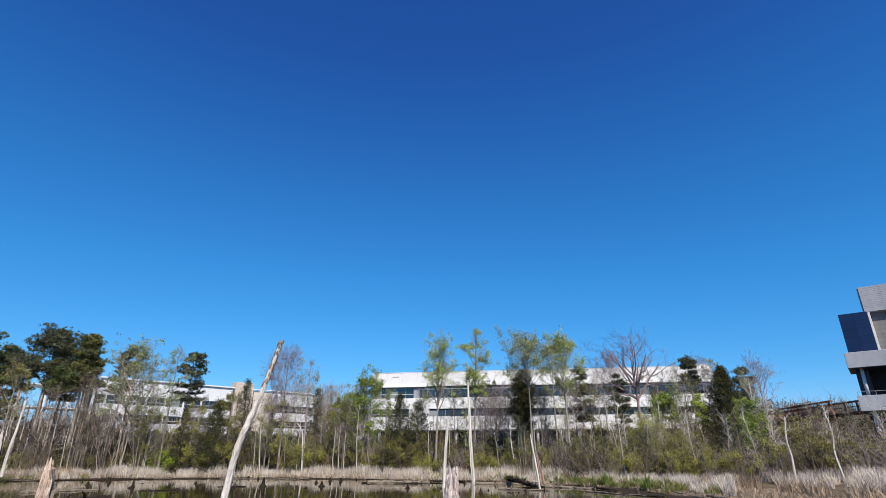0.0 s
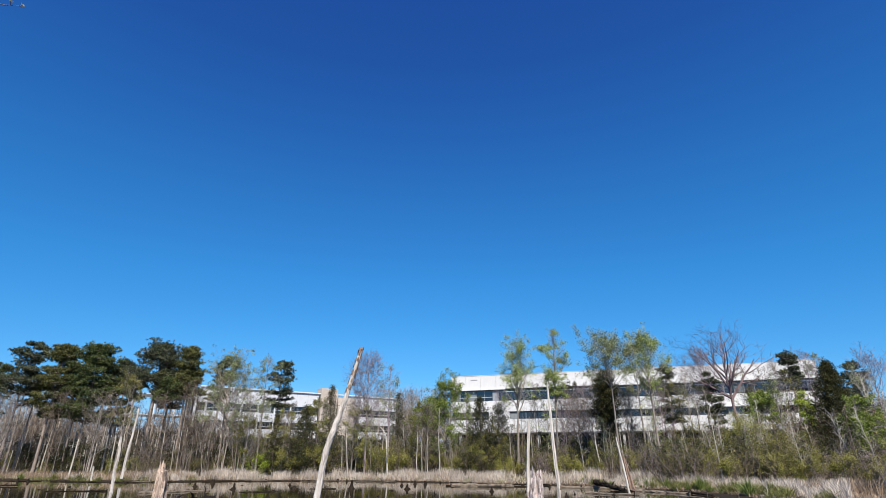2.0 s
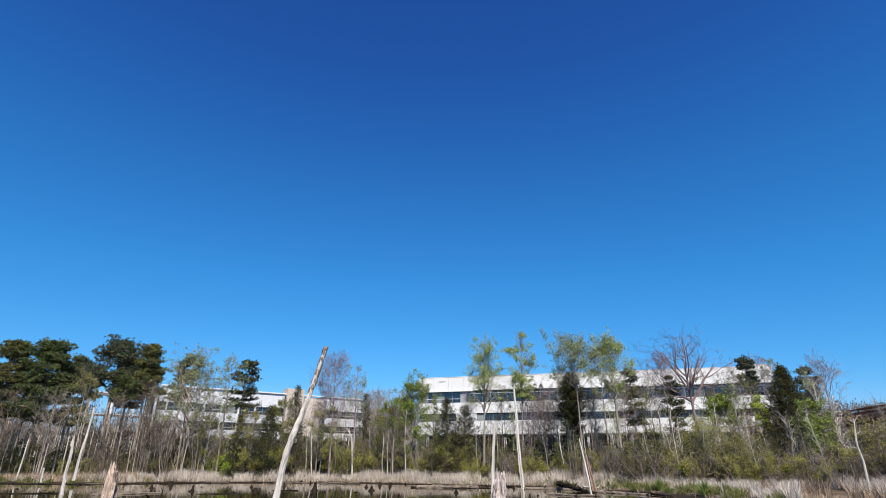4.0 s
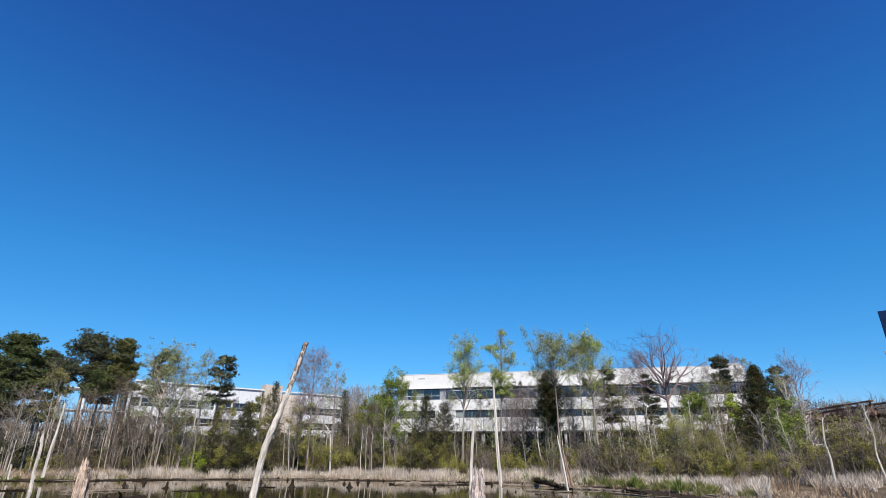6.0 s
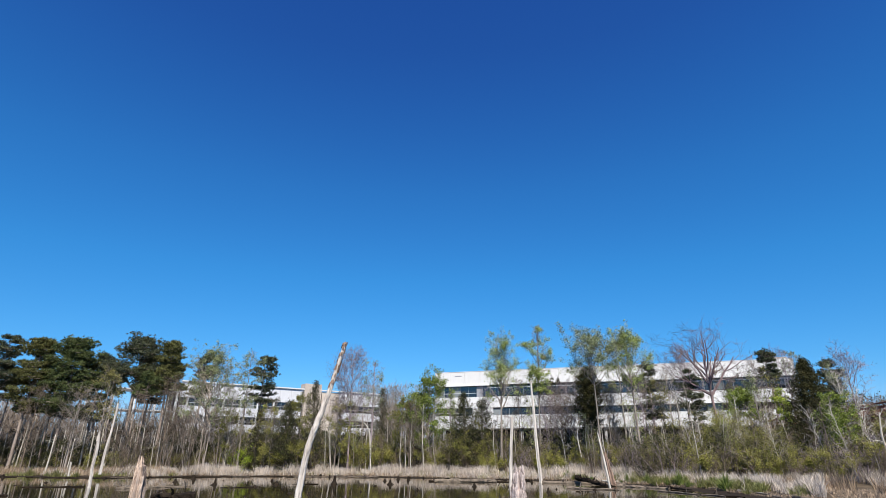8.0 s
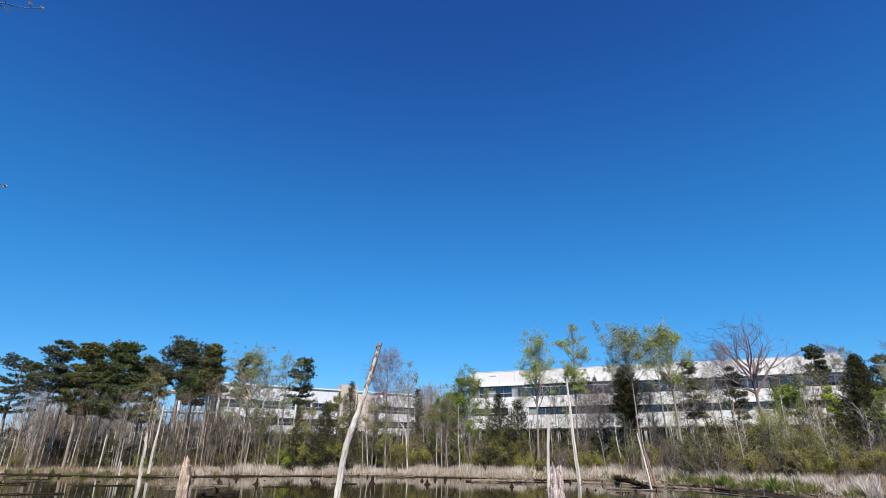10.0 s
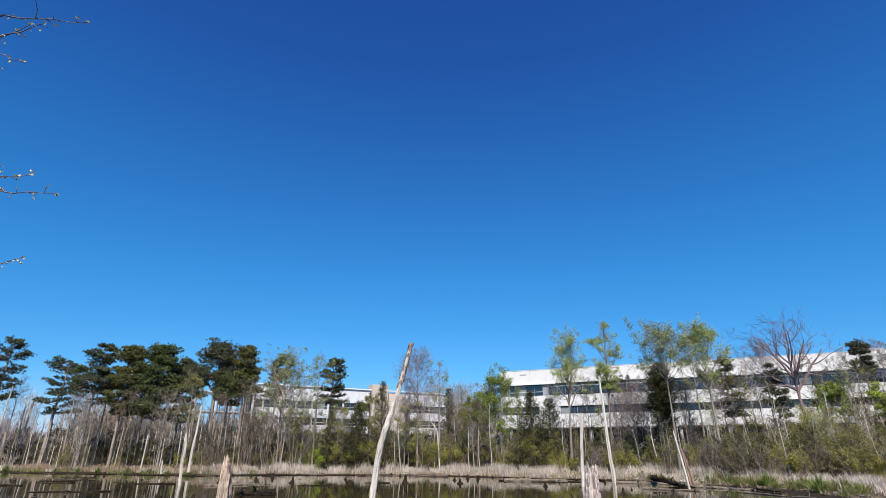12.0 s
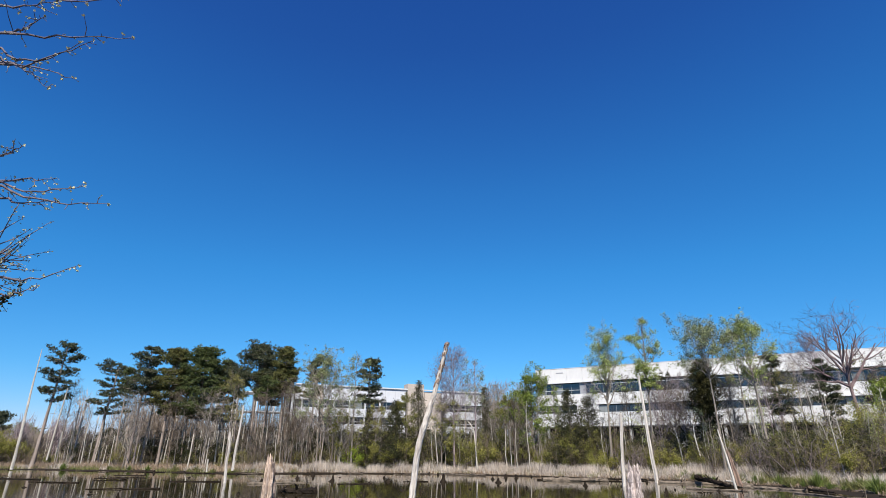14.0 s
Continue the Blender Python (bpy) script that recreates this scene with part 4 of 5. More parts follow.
# ---- understorey: saplings, bare poles and shrubs, each kind built a few times and then copied ----
def sapling(seed, h, label, bark, leaf=None, twigs=14, lean=0.3, r0=0.055):
    rng = random.Random(seed)
    tree = thing("sapling", (0, 0, 0), label, "sapling", "saplings on the far bank")
    pts = trunk_line(rng, h, (rng.uniform(-lean, lean), rng.uniform(-lean, lean)), 0.09)
    n = len(pts) - 1
    tm, bm_, cm, tips = Mesher(), Mesher(), Mesher(), []
    tm.tube(pts, [r0 * (1 - 0.8 * i / n) + 0.006 for i in range(n + 1)], 5)
    for k in range(twigs):
        t = 0.3 + 0.68 * (k + rng.random()) / twigs
        a = rng.uniform(0, 6.3)
        limb(bm_, rng, along(pts, t), Vector((math.cos(a), math.sin(a), rng.uniform(0.5, 1.3))).normalized(), h * rng.uniform(0.08, 0.2), 0.014, 1, tips, kids=3, sides=3)
    part("trunk", tm, bark, tree, "", True)
    tagged(part("twig_mass", bm_, bark, tree), kind="stuff")
    if leaf:
        for p, d in tips:
            for _ in range(5):
                cm.leaf(p + jitter(rng, 0.13), 0.10, rng, 0.75)
        part("crown", cm, leaf, tree)
    return tree


def pole(seed, h, r0=0.125, broken=True):
    """A dead standing trunk with a broken tip and a few snapped limbs."""
    rng = random.Random(seed)
    tree = thing("dead_tree", (0, 0, 0), "slim bleached dead trunk with snapped top", "dead tree", "dead trunks on the far bank")
    pts = trunk_line(rng, h, (rng.uniform(-0.3, 0.3), rng.uniform(-0.3, 0.3)), 0.05)
    n = len(pts) - 1
    tm = Mesher()
    tm.tube(pts, [r0 * (1 - 0.55 * i / n) for i in range(n + 1)], 7, True, 0.08, rng)
    for _ in range(6):
        a, p = rng.uniform(0, 6.3), along(pts, rng.uniform(0.35, 0.98))
        q = p + Vector((math.cos(a), math.sin(a), rng.uniform(0, 0.9))) * rng.uniform(0.25, 1.0)
        bm_ = Mesher()
        bm_.tube([p, p.lerp(q, 0.5) + jitter(rng, 0.05), q], [0.03, 0.02, 0.008], 4)
        part("snapped_limb", bm_, BARK_PALE, tree)
    part("trunk", tm, BARK_PALE, tree, "", True)
    return tree


def shrub(seed, h, w, label, leaf, twig, stems=9, leaves=6, size=0.13, name="shrub", r=0.03, angle=0.75, up=0.06, thin=0.0):
    rng = random.Random(seed)
    bush = thing(name, (0, 0, 0), label, "shrub", "shrubs on the far bank")
    sm, cm, tips = Mesher(), Mesher(), []
    for k in range(stems):
        a = 2.4 * k + rng.uniform(-0.5, 0.5)
        f = math.sqrt((k + 0.5) / stems)
        foot = Vector((math.cos(a) * w * 0.25 * f, math.sin(a) * w * 0.25 * f, 0))
        d = Vector((math.cos(a) * f * w / h * 0.7, math.sin(a) * f * w / h * 0.7, 1)).normalized()
        limb(sm, rng, foot, d, h * rng.uniform(0.65, 1.0), r, 2, tips, up=up, wob=0.15, kids=4, ratio=0.42, sides=4, angle=angle)
    tagged(part("stem_mass", sm, twig, bush), kind="stuff")
    if leaves:
        for p, d in tips:  # leaves in dense puffs at the shoots that are out, few on the rest
            full = clump(p, seed, 0.75, thin + 0.12)
            for _ in range(int(leaves * (0.25 + 2.5 * full) + rng.random())):
                cm.leaf(p + inside(rng, 0.28), size * 0.8, rng, 0.8)
        part("foliage", cm, leaf, bush)
    return bush


def scatter(kinds, count, az0, az1, back0, back1, seed, low=0.75, high=1.2):
    """Copies of the given things at random over a stretch of the far bank; back: metres behind the water's edge."""
    rng = random.Random(seed)
    for k in range(count):
        az = az0 + (az1 - az0) * (k + rng.random()) / count
        d = front_at(az) - 5 + rng.uniform(back0, back1)
        s = rng.uniform(low, high)
        copy_thing(rng.choice(kinds), Matrix.Translation(on_ground(az, d)) @ Matrix.Rotation(rng.uniform(0, 6.3), 4, "Z") @ Matrix.Scale(s, 4))


def stow(kinds, az, d):
    """Gives the first of each kind its own place on the far bank."""
    for k, ob in enumerate(kinds):
        ob.matrix_world = Matrix.Translation(on_ground(az - 2.3 * k, behind_reeds(az - 2.3 * k, d + 1.5 * (k % 3))))


GREY_SAPS = [sapling(70 + k, h, "thin bare grey sapling on the bank", BARK_GREY, None, 16) for k, h in enumerate((5.0, 6.5, 8.0))]
PALE_SAPS = [sapling(80 + k, h, "thin pale-barked sapling with few twigs", BARK_PALE, None, 10) for k, h in enumerate((5.5, 7.5))]
BROWN_SAPS = [sapling(85 + k, h, "brown twiggy sapling in the brush", TWIG_BROWN, None, 22) for k, h in enumerate((4.0, 5.5))]
LEAF_SAPS = [sapling(90 + k, h, "slender sapling in pale new leaf", BARK_GREY, lf, 16) for k, (h, lf) in enumerate(((5.5, LEAF_PALE), (6.5, LEAF_SPRING)))]
BIRCHES = [sapling(180 + k, h, "white-barked bare sapling with forking twigs", BARK_PALE, None, 22, 1.1, 0.042) for k, h in enumerate((5.0, 6.2))]
POLES = [pole(95 + k, h) for k, h in enumerate((5.0, 7.5, 9.5))]
OLIVE = [shrub(100 + k, h, w, "olive-green shrub in small leaf", LEAF_OLIVE, TWIG_BROWN, 11, 8) for k, (h, w) in enumerate(((3.6, 3.2), (4.4, 3.4), (2.8, 3.0)))]
YELLOW = [shrub(105 + k, h, w, "yellow-green shrub in new leaf", LEAF_YELLOW, TWIG_BROWN, 8, 7, thin=-0.15) for k, (h, w) in enumerate(((2.6, 2.6), (3.4, 2.8)))]
GREEN = [shrub(140 + k, h, w, "green shrub in full small leaf", LEAF_GREEN, TWIG_BROWN, 9, 9, thin=-0.22) for k, (h, w) in enumerate(((3.4, 3.0), (4.4, 3.0)))]
stow(GREEN, 4.0, 61)
LIME = [shrub(110, 2.6, 2.4, "bright lime-green shrub above the reeds", LEAF_LIME, TWIG_BROWN, 9, 9, thin=-0.15)]
# dark bushes; many copies are added only as painted shade between the shrubs
DARKS = [shrub(115 + k, h, w, "dark evergreen shrub, near-black leaves also standing in for shade", LEAF_DARK, BARK_DARK, 9, 6, 0.17, name="evergreen_shrub", thin=-0.12) for k, (h, w) in enumerate(((3.2, 3.0), (4.2, 3.2)))]
TWIGGY = [shrub(120 + k, h, w, "bare brown twiggy shrub behind reeds", None, TWIG_BROWN, 14, 0, name="bare_shrub") for k, (h, w) in enumerate(((2.6, 2.6), (3.6, 3.0)))]
TAN = [shrub(130 + k, h, w, "tall thicket of bare taupe stems", None, TWIG_TAN, 8, 0, name="thicket", r=0.028, angle=0.42, up=0.2) for k, (h, w) in enumerate(((3.6, 2.6), (5.2, 3.2), (6.4, 3.0)))]
MAUVE = [shrub(135 + k, h, w, "arching shrub of bare mauve twigs", None, TWIG_MAUVE, 9, 0, name="bare_shrub", r=0.024, angle=0.7, up=0.02) for k, (h, w) in enumerate(((2.6, 3.0), (3.4, 3.2)))]
stow(TAN, 33, 66), stow(MAUVE, -24, 56)
stow(GREY_SAPS, 43, 74), stow(PALE_SAPS, 11, 60), stow(BIRCHES, -28, 52), stow(BROWN_SAPS, 31, 62), stow(LEAF_SAPS, 18, 62), stow(POLES, 52, 100)
stow(OLIVE, -3, 62), stow(YELLOW, 24, 61), stow(LIME, 26.6, 60), stow(DARKS, -13, 58), stow(TWIGGY, 35, 68)

# the grove on the left: many bare stems over brown brush
scatter(GREY_SAPS, 28, 30, 52, 5, 24, 1, 0.8, 1.35)
scatter(PALE_SAPS, 44, 27, 54, 4, 18, 38, 0.7, 1.3)
scatter(POLES, 46, 29, 53, 4, 22, 2, 0.55, 1.05)
scatter(BROWN_SAPS, 9, 30, 56, 4, 16, 3)
scatter(TWIGGY, 16, 28, 60, 4, 18, 4)
scatter(DARKS, 24, 28, 52, 9, 24, 5, 0.7, 1.15)
scatter(OLIVE, 26, 28, 60, 4.5, 14, 6, 0.5, 0.85)
scatter(YELLOW, 9, 31, 60, 5, 16, 7, 0.6, 0.9)
scatter(TAN, 6, 46, 53, 5, 20, 44, 0.6, 0.9)
scatter(DARKS, 20, 31, 46, 10, 22, 43, 0.8, 1.2)
scatter(DARKS, 8, -17, -11, 5.5, 10, 45, 0.55, 0.8)
scatter(TAN, 7, 27, 46, 8, 22, 31, 0.7, 1.25)
for az, size in ((54.4, 1.2), (55.3, 1.55), (56.2, 1.6), (57.4, 1.4)):
    copy_thing(YELLOW[0], Matrix.Translation(on_ground(az, 106)) @ Matrix.Scale(size, 4))

# before the shaded office and the gap
scatter(TAN, 26, 6, 30, 5, 16, 32, 0.7, 1.15)
scatter(MAUVE, 8, 8, 30, 4.5, 12, 33, 0.8, 1.2)
scatter(GREY_SAPS, 26, 9, 30, 5, 18, 8, 0.7, 1.0)
scatter(BROWN_SAPS, 14, 8, 30, 5, 14, 9, 0.8, 1.2)
scatter(TWIGGY, 12, 8, 30, 4, 12, 10)
scatter(YELLOW, 10, 10, 30, 4.5, 9, 11, 0.75, 1.15)
scatter(OLIVE, 9, 9, 30, 6, 15, 12, 0.8, 1.1)
scatter(LIME, 4, 22, 28, 5, 9, 13, 0.7, 1.0)
scatter(DARKS, 46, 8, 30, 7, 18, 14, 0.7, 1.1)
scatter(PALE_SAPS, 10, 8, 28, 4, 10, 15, 0.7, 1.0)
# before the white office
scatter(GREEN, 30, -23, 8, 5.5, 14, 39, 0.55, 0.85)
scatter(GREEN, 8, 8, 30, 5.5, 12, 40, 0.6, 0.9)
scatter(GREEN, 8, -40, -22, 6, 18, 41, 0.5, 0.85)
scatter(TAN, 7, -22, 8, 5, 18, 34, 0.6, 0.9)
scatter(MAUVE, 18, -22, 8, 4.5, 12, 35, 0.7, 1.1)
scatter(OLIVE, 28, -24, 8, 6, 16, 16, 0.55, 0.88)
scatter(DARKS, 84, -26, 8, 6.5, 18, 17, 0.5, 0.85)
scatter(TWIGGY, 18, -22, 8, 4, 12, 18, 0.6, 1.0)
scatter(YELLOW, 14, -22, 8, 4.5, 9, 19, 0.55, 0.9)
scatter(GREY_SAPS, 12, -22, 8, 5, 18, 20, 0.7, 1.05)
scatter(PALE_SAPS, 16, -22, 8, 5, 12, 21, 0.65, 1.0)
scatter(LEAF_SAPS, 9, -24, 10, 6, 18, 22, 0.8, 1.2)
scatter(BROWN_SAPS, 8, -22, 8, 5, 12, 23)
# the thicket towards the footbridge
scatter(TAN, 14, -42, -20, 5, 22, 36, 0.5, 0.75)
scatter(MAUVE, 44, -42, -20, 4.5, 18, 37, 0.7, 1.1)
scatter(OLIVE, 14, -42, -18, 6, 18, 24, 0.5, 0.8)
scatter(TWIGGY, 26, -42, -20, 4.5, 18, 25, 0.6, 1.0)
scatter(BROWN_SAPS, 26, -40, -20, 5, 20, 26, 0.7, 1.0)
scatter(BIRCHES, 20, -40, -12, 4.5, 12, 27, 0.55, 0.95)
scatter(DARKS, 44, -43, -20, 8, 22, 28, 0.5, 0.85)
scatter(YELLOW, 14, -40, -15, 5, 11, 29, 0.6, 0.9)
scatter(GREY_SAPS, 12, -40, -22, 6, 20, 30, 0.5, 0.75)


# ---- dead trunks standing in the pond ----
def snag(name, label, line, radii, material, sides=12, jag=0.0, seed=0, category="dead tree", caps=None, shards=0, twigs=0):
    """A broken trunk through a few points; jag: how far splinters of its top stand up. caps: bark left near the tip."""
    rng = random.Random(seed)
    foot = line[0].copy()
    ob = thing(name, foot, label, category)
    pts, rad, fine = [], [], 5
    for i in range(len(line) - 1):
        for k in range(fine):
            t = k / fine
            a, b, c, e = line[max(0, i - 1)], line[i], line[i + 1], line[min(len(line) - 1, i + 2)]
            q = (b * 2 + (c - a) * t + (a * 2 - b * 5 + c * 4 - e) * t ** 2 + (b * 3 - a - c * 3 + e) * t ** 3) * 0.5
            pts.append(q - foot + jitter(rng, radii[i] * 0.05))
            rad.append(radii[i] * (1 - t) + radii[i + 1] * t)
    pts.append(line[-1] - foot)
    rad.append(radii[-1])
    m = Mesher()
    deep = 0.42 if category == "stump" else 0.26
    groove = [1 + rng.uniform(-deep, deep * 0.6) for _ in range(sides)]
    m.tube(pts, rad, sides, False)
    for i in range(len(pts)):
        for k in range(sides):
            v = m.v[i * sides + k]
            g = groove[k] + rng.uniform(-0.09, 0.09)
            m.v[i * sides + k] = pts[i] + (v - pts[i]) * g
    last = (len(pts) - 1) * sides
    spikes = [rng.choice((0.0, 0.2, 0.5, 1.0)) for _ in range(sides)]
    for k in range(sides):
        m.v[last + k] += Vector((0, 0, spikes[k // 2] * jag * rng.uniform(0.75, 1)))
        m.v[last - sides + k] += Vector((0, 0, spikes[k // 2] * jag * 0.4))
    c = len(m.v)
    m.v.append(pts[-1] - Vector((0, 0, jag * 0.3 + radii[-1] * 0.5)))
    for k in range(sides):
        m.f.append((last + k, last + (k + 1) % sides, c))
    part("trunk", m, material, ob)
    for _ in range(shards):  # torn splinters round the broken top
        a, r = rng.uniform(0, 6.3), radii[-1] * rng.uniform(0.5, 1.15)
        p = pts[-1] + Vector((math.cos(a) * r, math.sin(a) * r, -rng.uniform(0.1, 0.5)))
        tall, w, s = rng.uniform(0.25, 1.0) * (jag + 0.15), rng.uniform(0.03, 0.075), Mesher()
        lean_out = Vector((math.cos(a), math.sin(a), 0)) * rng.uniform(-0.05, 0.06)
        s.tube([p, p + Vector((0, 0, tall * 0.6)) + lean_out * 0.3, p + Vector((0, 0, tall + 0.12)) + lean_out], [w, w * 0.8, w * 0.12], 5, True)
        part("splinter", s, material, ob)
    for _ in range(twigs):  # bare crooked limbs
        lm, ends, a = Mesher(), [], rng.uniform(0, 6.3)
        t = rng.uniform(0.35, 0.97)
        limb(lm, rng, along(pts, t), Vector((math.cos(a), math.sin(a), rng.uniform(0.3, 1.2))).normalized(), rng.uniform(0.5, 1.5) * (1.3 - t), radii[-1] * 0.75, 1, ends, kids=3, sides=4)
        part("limb", lm, material, ob)
    for _ in range(caps or 0):  # bark left near the tip
        s = Mesher()
        for _ in range(1):
            t = rng.uniform(0.72, 0.99)
            p = along(pts, t)
            r = radii[-1] * 1.25 + 0.02
            a = rng.uniform(0, 6.3)
            q = p + Vector((math.cos(a) * r, math.sin(a) * r, 0))
            d = (along(pts, min(1, t + 0.03)) - p).normalized()
            side = Vector((-math.sin(a), math.cos(a), 0)) * rng.uniform(0.02, 0.05)
            ln = rng.uniform(0.05, 0.2)
            i = len(s.v)
            s.v += [q - side, q + side, q + side * 0.7 + d * ln, q - side * 0.7 + d * ln]
            s.f.append((i, i + 1, i + 2, i + 3))
        part("bark_flake", s, ROT_WOOD, ob, "brown bark flake")
    return ob


def stand(d, *steps):
    """Points at one distance, each given by azimuth and elevation."""
    return [polar(a, d, height_at(d, e)) for a, e in steps]


snag("leaning_snag", "tall bleached leaning dead trunk standing in water", stand(18, (21.25, -7.3), (20.80, -4.0), (20.45, -0.6), (19.90, 1.9), (19.15, 4.2), (18.55, 6.2), (17.90, 8.6), (17.30, 11.05)),
     [0.125, 0.112, 0.104, 0.10, 0.092, 0.08, 0.068, 0.05], DEADWOOD, 14, 0.06, 1, caps=70)
snag("tree_stump", "tan splintered tall stump standing in water", stand(16, (34.65, -8.0), (34.75, -4.2), (34.77, -1.6), (34.9, -0.75)),
     [0.26, 0.175, 0.12, 0.06], DEADWOOD_TAN, 20, 0.22, 2, "stump", shards=6)
snag("tree_stump", "pinkish-grey splintered thick stump standing in water", stand(26, (-0.75, -5.0), (-0.82, -3.6), (-0.95, -2.2), (-1.0, -1.7)),
     [0.34, 0.31, 0.25, 0.19], STUMP_PINK, 28, 0.42, 3, "stump", shards=8)
snag("bleached_snag", "straight bleached dead trunk in the shallows", stand(42, (-0.07, -3.1), (-0.22, 0.0), (-0.49, 3.5)), [0.145, 0.125, 0.10], DEADWOOD, 10, 0.15, 4)
snag("bleached_snag", "tall slim bleached dead trunk in the shallows", stand(48, (-3.09, -2.7), (-2.89, 0.5), (-2.79, 3.6), (-2.67, 7.05)), [0.165, 0.135, 0.115, 0.075], DEADWOOD, 10, 0.2, 5)
snag("bleached_snag", "short bleached dead trunk leaning in the shallows", stand(47, (38.42, -2.75), (38.52, -0.9), (38.46, 0.3), (38.56, 1.6)), [0.12, 0.095, 0.085, 0.06], DEADWOOD, 12, 0.3, 6, shards=3)
snag("bleached_snag", "grey dead trunk with broken top on the bank", stand(64, (37.86, -1.6), (37.84, 0.3), (37.7, 2.2), (37.65, 4.15)), [0.13, 0.11, 0.09, 0.06], DEADWOOD, 12, 0.3, 7, shards=3)
snag("crooked_snag", "slender crooked bleached dead trunk at the reeds", stand(63, (14.0, -1.9), (14.05, -0.6), (14.15, 0.8), (14.28, 2.1), (14.6, 2.75), (14.95, 3.1)), [0.08, 0.07, 0.065, 0.06, 0.05, 0.03], BARK_PALE, 8, 0.05, 8)
snag("rotten_stump", "reddish rotten stump with splintered top at the edge", stand(44, (-9.88, -2.85), (-9.73, -1.6), (-9.50, 0.0)), [0.30, 0.20, 0.08], ROT_WOOD, 14, 0.35, 9, "stump", shards=9)
snag("leaning_pole", "white bare pole leaning on the rotten stump", stand(41, (-9.62, -3.2), (-9.40, -1.2), (-9.18, 0.4), (-8.98, 1.9)), [0.085, 0.076, 0.058, 0.03], BARK_PALE, 8, 0.1, 10)
snag("dead_tree", "slim white dead trunk leaning over the pond's edge", stand(93, (54.75, -1.3), (54.8, 2.0), (54.9, 5.2), (54.95, 8.3)), [0.17, 0.14, 0.10, 0.03], BARK_PALE, 9, 0.1, 11)
snag("dead_tree", "white crooked dead tree with peeling bark", stand(45, (-31.75, -2.4), (-31.85, -0.2), (-31.75, 1.3), (-32.0, 3.1)), [0.09, 0.075, 0.06, 0.03], BARK_PALE, 9, 0.15, 12, twigs=9)
snag("dead_tree", "slim white dead tree in the thicket", stand(46, (-35.2, -1.9), (-35.0, 0.2), (-35.15, 1.8), (-34.95, 4.0)), [0.075, 0.06, 0.05, 0.025], BARK_PALE, 8, 0.1, 13, twigs=8)
snag("dead_tree", "grey leaning dead trunk before the pines", stand(94, (52.6, -0.6), (52.4, 5.1)), [0.13, 0.08], BARK_PALE, 8, 0.2, 14)
snag("marker_post", "short pale broken post among sedge", stand(66, (40.1, -1.7), (40.14, -0.6)), [0.10, 0.09], BARK_PALE, 8, 0.1, 15, "post")
for k, (az, el) in enumerate(((-16.6, 5.6), (-12.0, 5.0), (-7.0, 2.6), (-5.3, 2.2), (-21.4, 3.2), (-24.0, 4.1), (-25.0, 2.8), (12.5, 3.2), (18.3, 5.2), (18.9, 4.0))):
    snag("dead_tree", "thin pale crooked dead tree in the brush", stand((66 if az > 8 else 54) + k % 4, (az - 0.4, -1.8), (az - 0.2 + 0.1 * (k % 3), el * 0.45), (az, el)), [0.055, 0.045, 0.02], BARK_PALE, 7, 0.1, 20 + k, twigs=7)


# ---- logs and stumps in the shallows ----
def log(az0, d0, az1, d1, r, material, label, seed, knots=3, z=0.03, z1=None):
    rng = random.Random(seed)
    r *= 0.44
    a, b = polar(az0, d0, z), polar(az1, d1, z if z1 is None else z1)
    ob = thing("log", a, label, "log", "logs in the shallows")
    n, m, bend = 18, Mesher(), (b - a).length * 0.035
    pts = []
    for i in range(n + 1):  # a long slow bend with small knobs
        t = i / n
        sway = Vector((noise.noise((t * 3, seed * 1.7, 0)), noise.noise((t * 3, seed * 1.7, 9)), 0.12 * noise.noise((t * 4, seed * 1.7, 5)))) * (bend + r * 0.8)
        pts.append((b - a) * t + sway)
    m.tube(pts, [r * (1 - 0.5 * i / n) * rng.uniform(0.82, 1.14) for i in range(n + 1)], 9, True, 0.22, rng)
    part("trunk", m, material, ob)
    if knots:
        for _ in range(knots):
            k_ = Mesher()
            p = along(pts, rng.uniform(0.1, 0.95))
            q = p + Vector((rng.gauss(0, 1), rng.gauss(0, 1), abs(rng.gauss(0.6, 0.5)))).normalized() * rng.uniform(0.25, 0.8)
            k_.tube([p, p.lerp(q, 0.5) + jitter(rng, 0.04), q], [r * 0.4, r * 0.28, 0.012], 5)
            part("broken_branch", k_, material, ob)
    return ob


for k in range(10):  # thin dark driftwood along the far edge
    log_rng = random.Random(400 + k)
    a0 = -14 + 5.6 * k + log_rng.uniform(-1, 1)
    a1 = a0 + log_rng.uniform(1.8, 4.2) * log_rng.choice((-1, 1))
    log(a0, shore_at(a0) - log_rng.uniform(0.2, 2.0), a1, shore_at(a1) - log_rng.uniform(0.2, 2.0), log_rng.uniform(0.10, 0.2), log_rng.choice((WET_WOOD, WET_WOOD, LOG_GREY)),
        "thin driftwood log along the far edge", 400 + k, 4, 0.08)
log(36.6, 45, 30.4, 46.0, 0.25, LOG_PALE, "long grey log floating on the pond", 1)
log(43.8, 41, 49.5, 43, 0.11, WET_WOOD, "long dark wet log floating on the pond", 2)
log(30.0, 34, 33.6, 35, 0.55, WET_WOOD, "thick dark mossy log in the water", 3, 5, 0.08)
log(7.4, 49.0, 1.2, 48.2, 0.46, LOG_PALE, "grey fallen trunk at the water's edge", 4, 4, 0.1)
log(8.0, 49.5, -1.2, 48.5, 0.16, WET_WOOD, "dark fallen trunk along the edge", 5)
log(-6.55, 47.0, -9.6, 43.6, 0.46, WET_WOOD, "dark charred log tilted out of the water", 6, 11, 0.5, 0.0)
